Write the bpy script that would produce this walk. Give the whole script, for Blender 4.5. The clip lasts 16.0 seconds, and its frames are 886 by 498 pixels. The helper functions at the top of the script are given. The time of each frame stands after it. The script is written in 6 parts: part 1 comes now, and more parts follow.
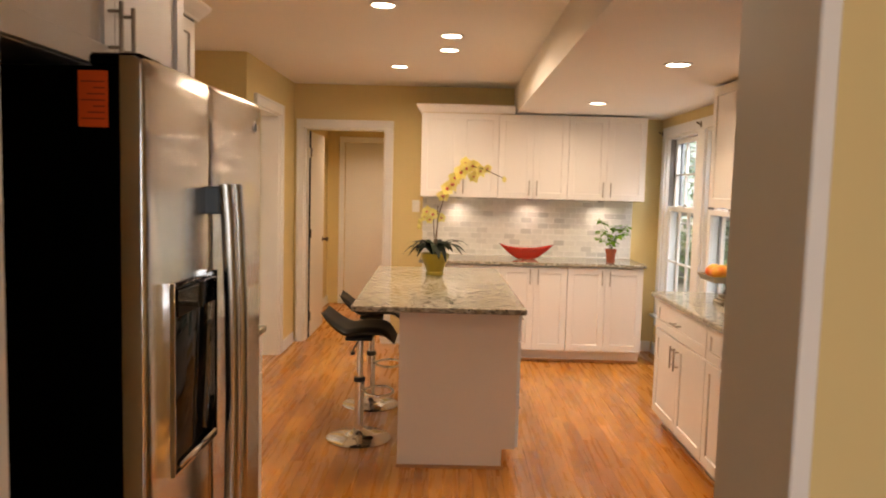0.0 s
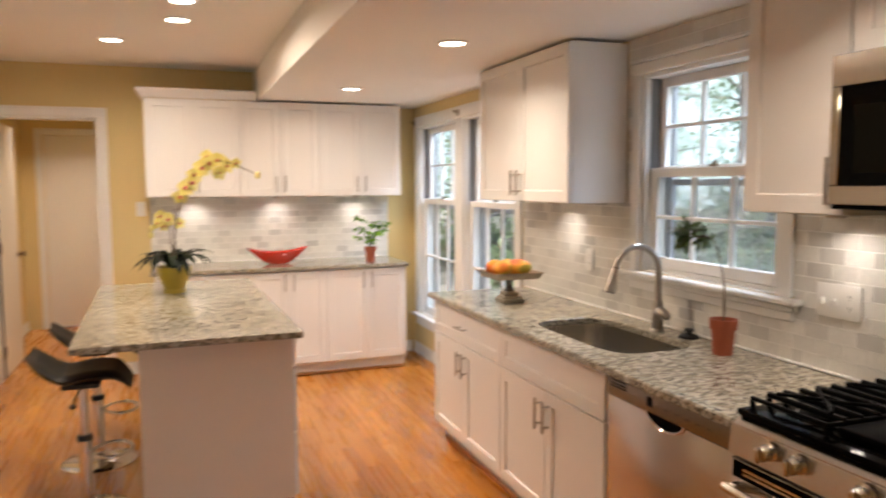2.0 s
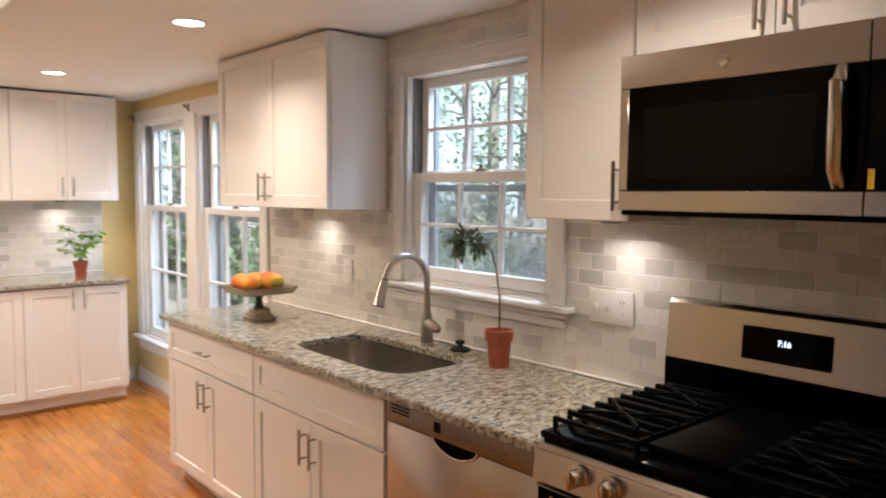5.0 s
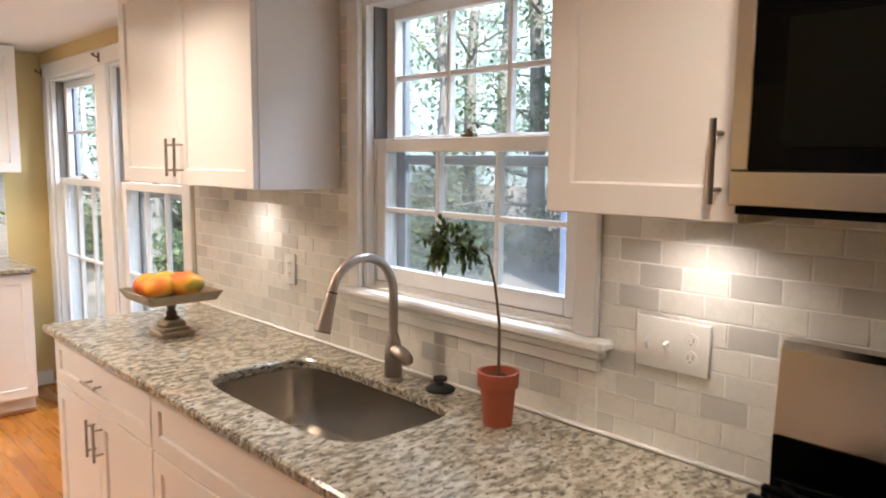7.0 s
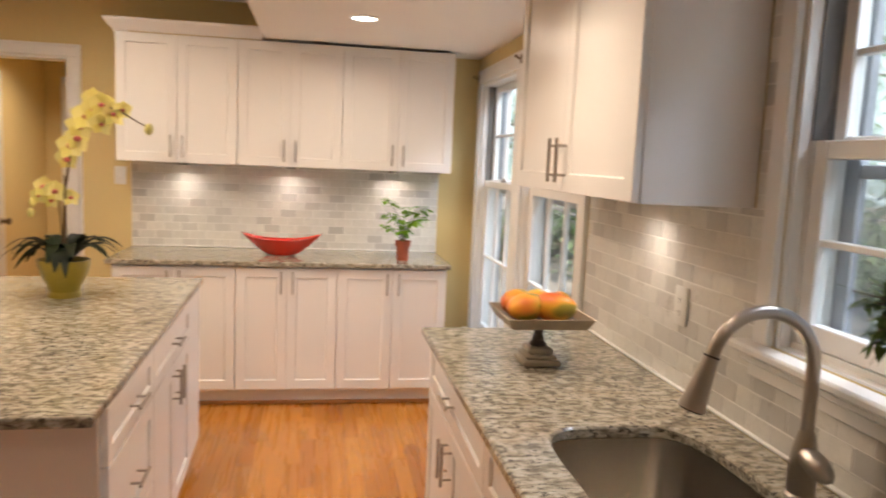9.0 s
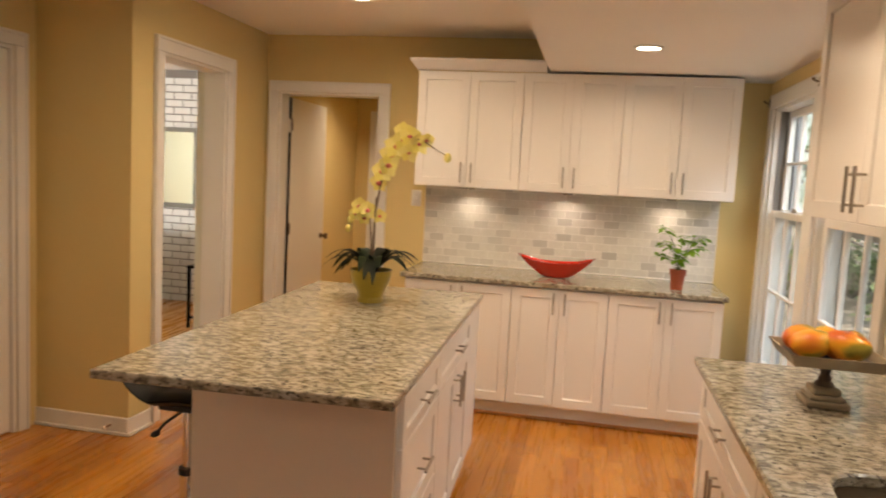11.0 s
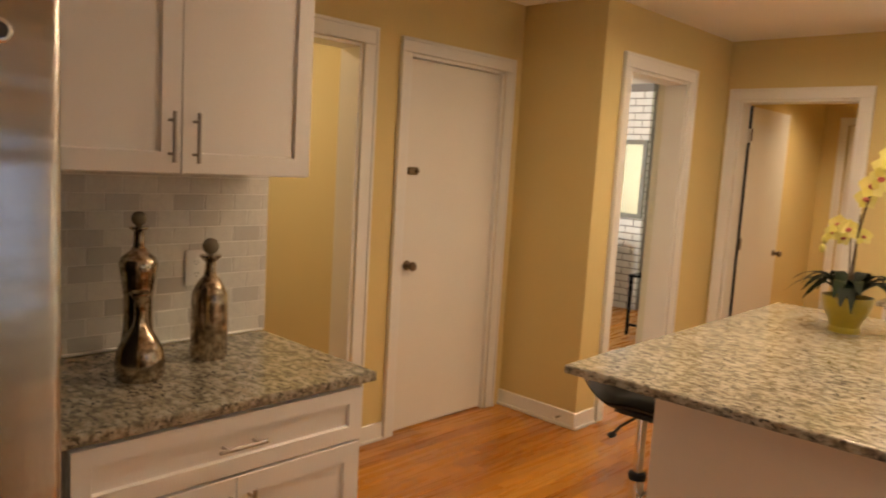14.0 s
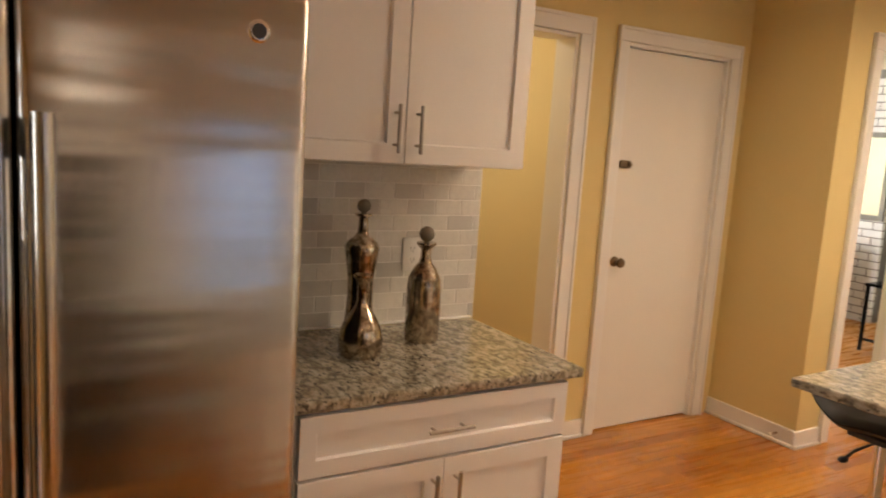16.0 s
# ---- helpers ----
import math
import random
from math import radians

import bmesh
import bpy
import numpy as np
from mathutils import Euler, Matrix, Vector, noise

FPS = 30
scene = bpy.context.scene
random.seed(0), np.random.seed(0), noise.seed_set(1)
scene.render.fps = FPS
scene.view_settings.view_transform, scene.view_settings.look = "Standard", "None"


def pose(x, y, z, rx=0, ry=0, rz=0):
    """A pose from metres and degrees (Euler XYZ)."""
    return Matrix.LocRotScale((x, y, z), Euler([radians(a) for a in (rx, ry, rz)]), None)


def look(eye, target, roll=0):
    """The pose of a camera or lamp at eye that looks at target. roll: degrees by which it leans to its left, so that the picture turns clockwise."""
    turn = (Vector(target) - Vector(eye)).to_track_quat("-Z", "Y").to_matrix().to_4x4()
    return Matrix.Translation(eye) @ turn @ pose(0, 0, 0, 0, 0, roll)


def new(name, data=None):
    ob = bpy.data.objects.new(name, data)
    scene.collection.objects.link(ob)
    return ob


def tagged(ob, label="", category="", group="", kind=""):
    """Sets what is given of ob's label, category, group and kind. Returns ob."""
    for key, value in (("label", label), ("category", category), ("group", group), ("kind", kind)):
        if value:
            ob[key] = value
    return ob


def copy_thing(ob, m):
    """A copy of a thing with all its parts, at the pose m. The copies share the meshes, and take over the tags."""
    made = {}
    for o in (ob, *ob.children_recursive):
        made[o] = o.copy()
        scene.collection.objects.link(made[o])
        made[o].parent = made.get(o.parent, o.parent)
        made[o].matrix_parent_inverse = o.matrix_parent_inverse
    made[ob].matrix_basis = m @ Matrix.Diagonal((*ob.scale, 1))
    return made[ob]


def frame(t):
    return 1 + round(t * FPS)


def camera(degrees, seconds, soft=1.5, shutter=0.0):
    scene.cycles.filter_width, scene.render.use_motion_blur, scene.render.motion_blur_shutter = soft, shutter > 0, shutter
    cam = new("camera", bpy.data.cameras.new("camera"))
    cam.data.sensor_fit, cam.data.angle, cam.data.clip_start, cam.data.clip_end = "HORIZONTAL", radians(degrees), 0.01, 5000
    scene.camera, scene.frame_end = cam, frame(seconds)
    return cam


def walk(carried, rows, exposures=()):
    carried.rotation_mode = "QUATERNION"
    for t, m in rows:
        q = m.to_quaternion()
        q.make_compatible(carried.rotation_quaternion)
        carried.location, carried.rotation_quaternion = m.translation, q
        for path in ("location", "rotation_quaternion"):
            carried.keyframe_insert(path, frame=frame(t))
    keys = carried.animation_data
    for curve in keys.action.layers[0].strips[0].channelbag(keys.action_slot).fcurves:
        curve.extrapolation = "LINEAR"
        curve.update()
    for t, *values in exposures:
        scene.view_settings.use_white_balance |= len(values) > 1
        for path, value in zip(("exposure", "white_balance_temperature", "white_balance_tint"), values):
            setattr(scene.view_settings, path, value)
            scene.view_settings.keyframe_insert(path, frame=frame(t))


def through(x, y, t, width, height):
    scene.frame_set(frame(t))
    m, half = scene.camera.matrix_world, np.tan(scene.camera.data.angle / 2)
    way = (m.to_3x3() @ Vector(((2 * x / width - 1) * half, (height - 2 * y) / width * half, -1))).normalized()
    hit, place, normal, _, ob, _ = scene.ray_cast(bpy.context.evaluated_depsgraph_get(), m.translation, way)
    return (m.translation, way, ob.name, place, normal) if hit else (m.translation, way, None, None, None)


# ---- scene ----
cam = camera(62.0, 16.0, soft=1.9, shutter=0.5)
PATH = [
    (0, (0.617, 0.572, 1.484), (0.594, 2.565, 1.318), 1.5),
    (0.5, (0.585, 0.744, 1.495), (0.646, 2.733, 1.297), 1.3),
    (1, (0.562, 0.98, 1.496), (0.724, 2.962, 1.278), 1.5),
    (1.5, (0.55, 1.115, 1.492), (0.882, 3.074, 1.266), 1.5),
    (2, (0.504, 1.207, 1.494), (1.189, 3.078, 1.319), -0.2),
    (2.5, (0.475, 1.24, 1.495), (1.392, 3.011, 1.336), -0.6),
    (3, (0.449, 1.241, 1.496), (1.497, 2.937, 1.341), -0.0),
    (3.5, (0.435, 1.255, 1.498), (1.56, 2.902, 1.353), 0.7),
    (4, (0.438, 1.296, 1.497), (1.614, 2.904, 1.325), 1.8),
    (4.5, (0.486, 1.413, 1.476), (1.704, 2.991, 1.321), 1.7),
    (5, (0.547, 1.575, 1.479), (1.861, 3.075, 1.326), 0.4),
    (5.2, (0.585, 1.63, 1.477), (1.932, 3.093, 1.265), 1.0),
    (7.5, (1.293, 2.407, 1.501), (2.649, 3.856, 1.258), 0.4),
    (8, (1.42, 2.55, 1.463), (2.451, 4.256, 1.295), 1.9),
    (8.5, (1.49, 2.628, 1.469), (2.146, 4.506, 1.264), 1.4),
    (9, (1.533, 2.631, 1.484), (1.867, 4.588, 1.246), 2.5),
    (9.5, (1.551, 2.611, 1.472), (1.692, 4.593, 1.242), 2.2),
    (10, (1.561, 2.596, 1.48), (1.508, 4.582, 1.253), 1.9),
    (10.2, (1.547, 2.573, 1.478), (1.425, 4.558, 1.259), 2.1),
    (12.3, (1.485, 2.458, 1.491), (0.619, 4.25, 1.293), 3.4),
    (12.5, (1.468, 2.469, 1.486), (0.522, 4.219, 1.28), 3.2),
    (13, (1.453, 2.459, 1.482), (0.34, 4.107, 1.273), 3.4),
    (13.5, (1.428, 2.436, 1.48), (0.168, 3.977, 1.28), 3.5),
    (14, (1.399, 2.429, 1.48), (0.024, 3.861, 1.242), 3.4),
    (14.5, (1.394, 2.416, 1.485), (-0.092, 3.733, 1.241), 3.6),
    (15, (1.379, 2.405, 1.478), (-0.183, 3.625, 1.208), 4.0),
    (15.5, (1.375, 2.401, 1.479), (-0.256, 3.52, 1.184), 3.9),
    (16, (1.371, 2.41, 1.474), (-0.332, 3.418, 1.185), 3.7),
]
walk(cam, [(t, look(eye, target, roll)) for t, eye, target, roll in PATH],
     exposures=[(0, 1.05, 7150, 17), (1.5, 1.12, 6600, 16), (2.1, 1.2, 6000, 14), (3, 1.2, 5800, 14), (5, 1.22, 5850, 14), (7.5, 1.33, 5950, 14), (8, 1.24, 6000, 14), (8.5, 1.06, 6150, 14), (9.5, 0.93, 6500, 15),
                (12.5, 0.60, 7900, 14), (14, 0.83, 7600, 14), (16, 1.17, 7000, 14)])

# ---- world and light ----
world = bpy.data.worlds.new("world")
scene.world = world
world.use_nodes = True
wn = world.node_tree
bg = wn.nodes["Background"]
sky = wn.nodes.new("ShaderNodeTexSky")
sky.sky_type = "NISHITA"
sky.sun_disc = False
sky.sun_elevation, sky.sun_rotation = radians(53), radians(205)
wn.links.new(sky.outputs[0], bg.inputs[0])
bg.inputs[1].default_value = 0.15
scene.view_settings.exposure = 0.0

WARM = (1.0, 0.80, 0.58)


def area(name, at, target, sx, sy, watts, colour=WARM, shape="RECTANGLE", spread=180):
    d = bpy.data.lights.new(name, "AREA")
    d.shape, d.size, d.energy, d.color, d.spread = shape, sx, watts, colour, radians(spread)
    if shape in ("RECTANGLE", "ELLIPSE"):
        d.size_y = sy
    o = new(name, d)
    o.matrix_world = look(at, target)
    return o


sun_data = bpy.data.lights.new("sun", "SUN")
sun_data.energy, sun_data.angle, sun_data.color = 5.0, radians(0.5), (1.0, 0.94, 0.84)
sun = new("sun", sun_data)
sun.matrix_world = look((-14, -30, 44), (0, 0, 0))

# key heights and planes of the plan
XE, YB, XW, FZ = 2.6, 7.7, -0.84, -0.055
CZ, UB, UT, LOW, HIGH = 0.845, 1.40, 2.165, 2.18, 2.44
CEILING_LAMPS = [(0.22, 4.555, HIGH), (0.584, 5.31, HIGH), (0.566, 5.785, HIGH), (0.165, 6.54, HIGH),
                 (1.81, 4.63, LOW), (1.737, 6.47, LOW), (1.78, 2.50, LOW)]
CAN_WATTS, PUCK_WATTS = 5.3, 0.34
for lx, ly, lz in CEILING_LAMPS:
    low = lz == LOW
    area("can_lamp", (lx, ly, lz - 0.012), (lx, ly, 0), 0.118, 0.118, CAN_WATTS * (0.62 if low and ly < 5 else 1.0), WARM, "DISK", 140 if low and ly < 5 else 168)
PUCKS = [(0.67, 7.57), (1.345, 7.57), (2.02, 7.57), (2.47, 4.80), (2.47, 2.97)]
for lx, ly in PUCKS:
    area("puck_lamp", (lx, ly, UB - 0.026), (lx, ly, 0), 0.04, 0.04, PUCK_WATTS, (1.0, 0.86, 0.70), "DISK", 150)
# added lamps for skylight: two at unseen window openings, three outside above the windows
DAY = (0.84, 0.92, 1.0)
area("sky_fill", (-3.6, 4.5, 1.5), (-3.4, 8, 1.2), 1.1, 1.4, 120, DAY)
area("sky_fill", (1.0, -1.95, 1.5), (1.0, 1, 1.2), 1.6, 1.3, 12.5, DAY)
for wy, wz, wn2, ww in ((3.75, 1.6, 0.8, 27), (5.98, 1.3, 0.9, 18), (7.06, 1.3, 0.9, 18)):
    area("sky_fill", (3.35, wy, 2.62), (2.45, wy, wz), wn2, 0.5, ww, DAY)
# unseen fill lamps added to brighten the two halls
area("hall_fill", (-0.35, 9.0, 2.40), (-0.35, 9.0, 0), 0.2, 0.2, 7.0, WARM, "DISK", 130)
area("hall_fill", (-2.5, 4.10, 2.40), (-2.5, 4.10, 0), 0.2, 0.2, 4.6, (1.0, 0.88, 0.72), "DISK", 180)


# ---- materials ----
def nodes_of(name):
    m = bpy.data.materials.new(name)
    m.use_nodes = True
    nt = m.node_tree
    return m, nt, nt.nodes["Principled BSDF"]


def coords(nt, scale=(1, 1, 1), kind="Object"):
    tc = nt.nodes.new("ShaderNodeTexCoord")
    mp = nt.nodes.new("ShaderNodeMapping")
    mp.inputs["Scale"].default_value = scale
    nt.links.new(tc.outputs[kind], mp.inputs["Vector"])
    return mp.outputs["Vector"]


def noise_tex(nt, vec, scale, detail=4.0, rough=0.55):
    n = nt.nodes.new("ShaderNodeTexNoise")
    n.inputs["Scale"].default_value, n.inputs["Detail"].default_value, n.inputs["Roughness"].default_value = scale, detail, rough
    nt.links.new(vec, n.inputs["Vector"])
    return n.outputs["Fac"]


def ramp(nt, fac, stops):
    r = nt.nodes.new("ShaderNodeValToRGB")
    while len(r.color_ramp.elements) < len(stops):
        r.color_ramp.elements.new(0.5)
    for e, (p, c) in zip(r.color_ramp.elements, stops):
        e.position, e.color = p, (*c, 1)
    nt.links.new(fac, r.inputs["Fac"])
    return r.outputs["Color"]


def mixed(nt, fac, a, b, mode="MIX"):
    m = nt.nodes.new("ShaderNodeMix")
    m.data_type, m.blend_type = "RGBA", mode
    for sock, v in ((m.inputs["Factor"], fac), (m.inputs["A"], a), (m.inputs["B"], b)):
        if isinstance(v, (int, float)):
            sock.default_value = v
        elif isinstance(v, tuple):
            sock.default_value = (*v, 1)
        else:
            nt.links.new(v, sock)
    return m.outputs["Result"]


def bump(nt, b, height, strength, distance=0.002):
    n = nt.nodes.new("ShaderNodeBump")
    n.inputs["Strength"].default_value, n.inputs["Distance"].default_value = strength, distance
    nt.links.new(height, n.inputs["Height"])
    nt.links.new(n.outputs["Normal"], b.inputs["Normal"])


def mapped(nt, fac, lo, hi):
    n = nt.nodes.new("ShaderNodeMapRange")
    n.inputs["To Min"].default_value, n.inputs["To Max"].default_value = lo, hi
    nt.links.new(fac, n.inputs["Value"])
    return n.outputs["Result"]


def plain(name, colour, rough=0.5, metal=0.0, spec=0.5, vary=0.06, scale=3.0, fine=140.0, relief=0.08, stretch=(1, 1, 1), coat=0.0):
    """A surface of one colour with broad stains, fine grain, uneven gloss and a little relief."""
    m, nt, b = nodes_of(name)
    vec = coords(nt, stretch)
    big, small = noise_tex(nt, vec, scale), noise_tex(nt, vec, fine, 2.0)
    dark = tuple(c * (1 - 2 * vary) for c in colour)
    col = mixed(nt, big, dark, tuple(min(1, c * (1 + vary)) for c in colour))
    col = mixed(nt, mapped(nt, small, 0.0, 0.5 * vary), col, dark)
    nt.links.new(col, b.inputs["Base Color"])
    nt.links.new(mapped(nt, big, rough * 0.85, min(1, rough * 1.2)), b.inputs["Roughness"])
    b.inputs["Metallic"].default_value = metal
    b.inputs["Coat Weight"].default_value = coat
    b.inputs["Specular IOR Level"].default_value = spec
    if relief:
        bump(nt, b, small, relief, 0.001)
    return m


def wood_floor(name, source):
    m, nt, b = nodes_of(name)
    if source == "object":
        rnd = nt.nodes.new("ShaderNodeObjectInfo").outputs["Random"]
    else:
        rnd = nt.nodes.new("ShaderNodeNewGeometry").outputs["Random Per Island"]
    tc = nt.nodes.new("ShaderNodeNewGeometry").outputs["Position"]
    shift = nt.nodes.new("ShaderNodeVectorMath")
    shift.operation = "MULTIPLY_ADD"
    comb = nt.nodes.new("ShaderNodeCombineXYZ")
    for s in ("X", "Y", "Z"):
        nt.links.new(rnd, comb.inputs[s])
    nt.links.new(comb.outputs[0], shift.inputs[0])
    shift.inputs[1].default_value = (17, 41, 9)
    nt.links.new(tc, shift.inputs[2])
    mp = nt.nodes.new("ShaderNodeMapping")
    mp.inputs["Scale"].default_value = (16, 0.9, 1)
    nt.links.new(shift.outputs[0], mp.inputs["Vector"])
    grain = noise_tex(nt, mp.outputs["Vector"], 2.0, 4.0, 0.5)
    mp2 = nt.nodes.new("ShaderNodeMapping")
    mp2.inputs["Scale"].default_value = (7, 0.8, 1)
    nt.links.new(shift.outputs[0], mp2.inputs["Vector"])
    broad = noise_tex(nt, mp2.outputs["Vector"], 1.7, 3.0)
    tone = ramp(nt, rnd, [(0.0, (0.32, 0.100, 0.010)), (0.15, (0.41, 0.150, 0.017)), (0.5, (0.48, 0.188, 0.023)), (0.85, (0.52, 0.212, 0.029)), (1.0, (0.61, 0.272, 0.046))])
    col = mixed(nt, mapped(nt, grain, 0.0, 0.12), tone, (0.30, 0.10, 0.012))
    col = mixed(nt, mapped(nt, broad, 0.0, 0.28), col, (0.52, 0.21, 0.030))
    nt.links.new(col, b.inputs["Base Color"])
    nt.links.new(mapped(nt, grain, 0.20, 0.36), b.inputs["Roughness"])
    b.inputs["Coat Weight"].default_value = 0.25
    b.inputs["Coat Roughness"].default_value = 0.16
    bump(nt, b, grain, 0.05, 0.001)
    return m


def granite_mat():
    """Polished cream granite with grey-olive streaks and dark flecks."""
    m, nt, b = nodes_of("granite")
    vec = coords(nt, (0.55, 1.0, 1.0))
    wob = noise_tex(nt, coords(nt), 4, 3)
    n1 = noise_tex(nt, vec, 54, 5, 0.60)
    n2 = noise_tex(nt, vec, 84, 3, 0.55)
    n3 = noise_tex(nt, coords(nt, (0.6, 1.0, 1.0)), 24, 4, 0.6)
    col = ramp(nt, n1, [(0.34, (0.11, 0.095, 0.067)), (0.44, (0.23, 0.202, 0.148)), (0.52, (0.39, 0.36, 0.285)), (0.68, (0.54, 0.51, 0.43))])
    tan = ramp(nt, n3, [(0.54, (0, 0, 0)), (0.68, (0.45, 0.45, 0.45))])
    col = mixed(nt, tan, col, (0.33, 0.26, 0.165))
    flecks = ramp(nt, n2, [(0.385, (1, 1, 1)), (0.445, (0, 0, 0))])
    col = mixed(nt, flecks, col, (0.05, 0.044, 0.035))
    col = mixed(nt, mapped(nt, wob, 0.0, 0.2), col, (0.46, 0.43, 0.35))
    nt.links.new(col, b.inputs["Base Color"])
    b.inputs["Roughness"].default_value = 0.10
    b.inputs["Specular IOR Level"].default_value = 0.45
    return m


def tile_mat(name, source):
    m, nt, b = nodes_of(name)
    if source == "object":
        rnd = nt.nodes.new("ShaderNodeObjectInfo").outputs["Random"]
    else:
        rnd = nt.nodes.new("ShaderNodeNewGeometry").outputs["Random Per Island"]
    pos = nt.nodes.new("ShaderNodeNewGeometry").outputs["Position"]
    vein = noise_tex(nt, pos, 16, 5, 0.65)
    cloud = noise_tex(nt, pos, 5, 3)
    tone = ramp(nt, rnd, [(0.0, (0.46, 0.45, 0.42)), (0.16, (0.56, 0.545, 0.505)), (0.34, (0.65, 0.635, 0.585)), (1.0, (0.74, 0.725, 0.67))])
    veins = ramp(nt, vein, [(0.44, (0, 0, 0)), (0.50, (0.22, 0.22, 0.22)), (0.56, (0, 0, 0))])
    col = mixed(nt, veins, tone, (0.46, 0.45, 0.43))
    col = mixed(nt, mapped(nt, cloud, 0.0, 0.3), col, (0.74, 0.73, 0.69))
    nt.links.new(col, b.inputs["Base Color"])
    nt.links.new(mapped(nt, vein, 0.22, 0.38), b.inputs["Roughness"])
    return m


def brushed(name, colour, rough, stretch, relief=0.05, wave=0.0):
    m, nt, b = nodes_of(name)
    vec = coords(nt, stretch)
    n = noise_tex(nt, vec, 90, 3, 0.6)
    soft = noise_tex(nt, coords(nt, (1.2, 1.2, 5.0)), 1.6, 2)
    nt.links.new(mixed(nt, mapped(nt, n, 0.0, 0.35), colour, tuple(c * 0.75 for c in colour)), b.inputs["Base Color"])
    b.inputs["Metallic"].default_value = 1.0
    nt.links.new(mapped(nt, n, rough * 0.8, rough * 1.25), b.inputs["Roughness"])
    b.inputs["Anisotropic"].default_value = 0.5
    if wave:
        bump(nt, b, soft, wave, 0.02)
    else:
        bump(nt, b, n, relief, 0.0006)
    return m


def rolled_steel():
    """Door steel with upright brush lines and a slight waviness down its height."""
    m, nt, b = nodes_of("fridge_steel")
    lines = noise_tex(nt, coords(nt, (190, 20, 0.7)), 3.0, 3, 0.6)
    waves = noise_tex(nt, coords(nt, (0.6, 0.5, 5.0)), 1.5, 2, 0.45)
    b.inputs["Metallic"].default_value = 1.0
    nt.links.new(mixed(nt, mapped(nt, lines, 0.0, 0.3), (0.60, 0.585, 0.56), (0.48, 0.465, 0.445)), b.inputs["Base Color"])
    nt.links.new(mapped(nt, lines, 0.17, 0.23), b.inputs["Roughness"])
    fine, broad = nt.nodes.new("ShaderNodeBump"), nt.nodes.new("ShaderNodeBump")
    broad.inputs["Strength"].default_value, broad.inputs["Distance"].default_value = 0.30, 0.03
    fine.inputs["Strength"].default_value, fine.inputs["Distance"].default_value = 0.2, 0.0008
    nt.links.new(waves, broad.inputs["Height"])
    nt.links.new(lines, fine.inputs["Height"])
    nt.links.new(broad.outputs["Normal"], fine.inputs["Normal"])
    nt.links.new(fine.outputs["Normal"], b.inputs["Normal"])
    return m


def glow(name, colour, power):
    m, nt, b = nodes_of(name)
    b.inputs["Base Color"].default_value = (*colour, 1)
    b.inputs["Emission Color"].default_value = (*colour, 1)
    b.inputs["Emission Strength"].default_value = power
    return m


def glass_mat():
    m = bpy.data.materials.new("window_glass")
    m.use_nodes = True
    nt = m.node_tree
    nt.nodes.remove(nt.nodes["Principled BSDF"])
    tr, gl = nt.nodes.new("ShaderNodeBsdfTransparent"), nt.nodes.new("ShaderNodeBsdfGlossy")
    tr.inputs["Color"].default_value = (0.94, 0.97, 0.96, 1)
    gl.inputs["Roughness"].default_value = 0.02
    mx, fr = nt.nodes.new("ShaderNodeMixShader"), nt.nodes.new("ShaderNodeLayerWeight")
    fr.inputs["Blend"].default_value = 0.12
    nt.links.new(mapped(nt, fr.outputs["Facing"], 0.02, 0.20), mx.inputs[0])
    nt.links.new(tr.outputs[0], mx.inputs[1])
    nt.links.new(gl.outputs[0], mx.inputs[2])
    nt.links.new(mx.outputs[0], nt.nodes["Material Output"].inputs["Surface"])
    return m


def screen_mat():
    """Fine grey insect mesh, mostly see-through."""
    m = bpy.data.materials.new("insect_mesh")
    m.use_nodes = True
    nt = m.node_tree
    b = nt.nodes["Principled BSDF"]
    b.inputs["Base Color"].default_value = (0.42, 0.46, 0.52, 1)
    b.inputs["Roughness"].default_value = 0.7
    tr, mx = nt.nodes.new("ShaderNodeBsdfTransparent"), nt.nodes.new("ShaderNodeMixShader")
    n = noise_tex(nt, coords(nt), 900, 1)
    nt.links.new(mapped(nt, n, 0.15, 0.40), mx.inputs[0])
    nt.links.new(tr.outputs[0], mx.inputs[1])
    nt.links.new(b.outputs[0], mx.inputs[2])
    nt.links.new(mx.outputs[0], nt.nodes["Material Output"].inputs["Surface"])
    return m


def leafy(name, dark, light, scale=30, through=0.0):
    m, nt, b = nodes_of(name)
    rnd = nt.nodes.new("ShaderNodeNewGeometry").outputs["Random Per Island"]
    vec = coords(nt)
    n = noise_tex(nt, vec, scale, 3)
    col = mixed(nt, rnd, dark, light)
    col = mixed(nt, mapped(nt, n, 0.0, 0.4), col, dark)
    nt.links.new(col, b.inputs["Base Color"])
    b.inputs["Roughness"].default_value = 0.5
    b.inputs["Specular IOR Level"].default_value = 0.09
    if through:
        t = nt.nodes.new("ShaderNodeBsdfTranslucent")
        nt.links.new(col, t.inputs["Color"])
        mx = nt.nodes.new("ShaderNodeMixShader")
        mx.inputs[0].default_value = through
        nt.links.new(b.outputs[0], mx.inputs[1])
        nt.links.new(t.outputs[0], mx.inputs[2])
        nt.links.new(mx.outputs[0], nt.nodes["Material Output"].inputs["Surface"])
    return m


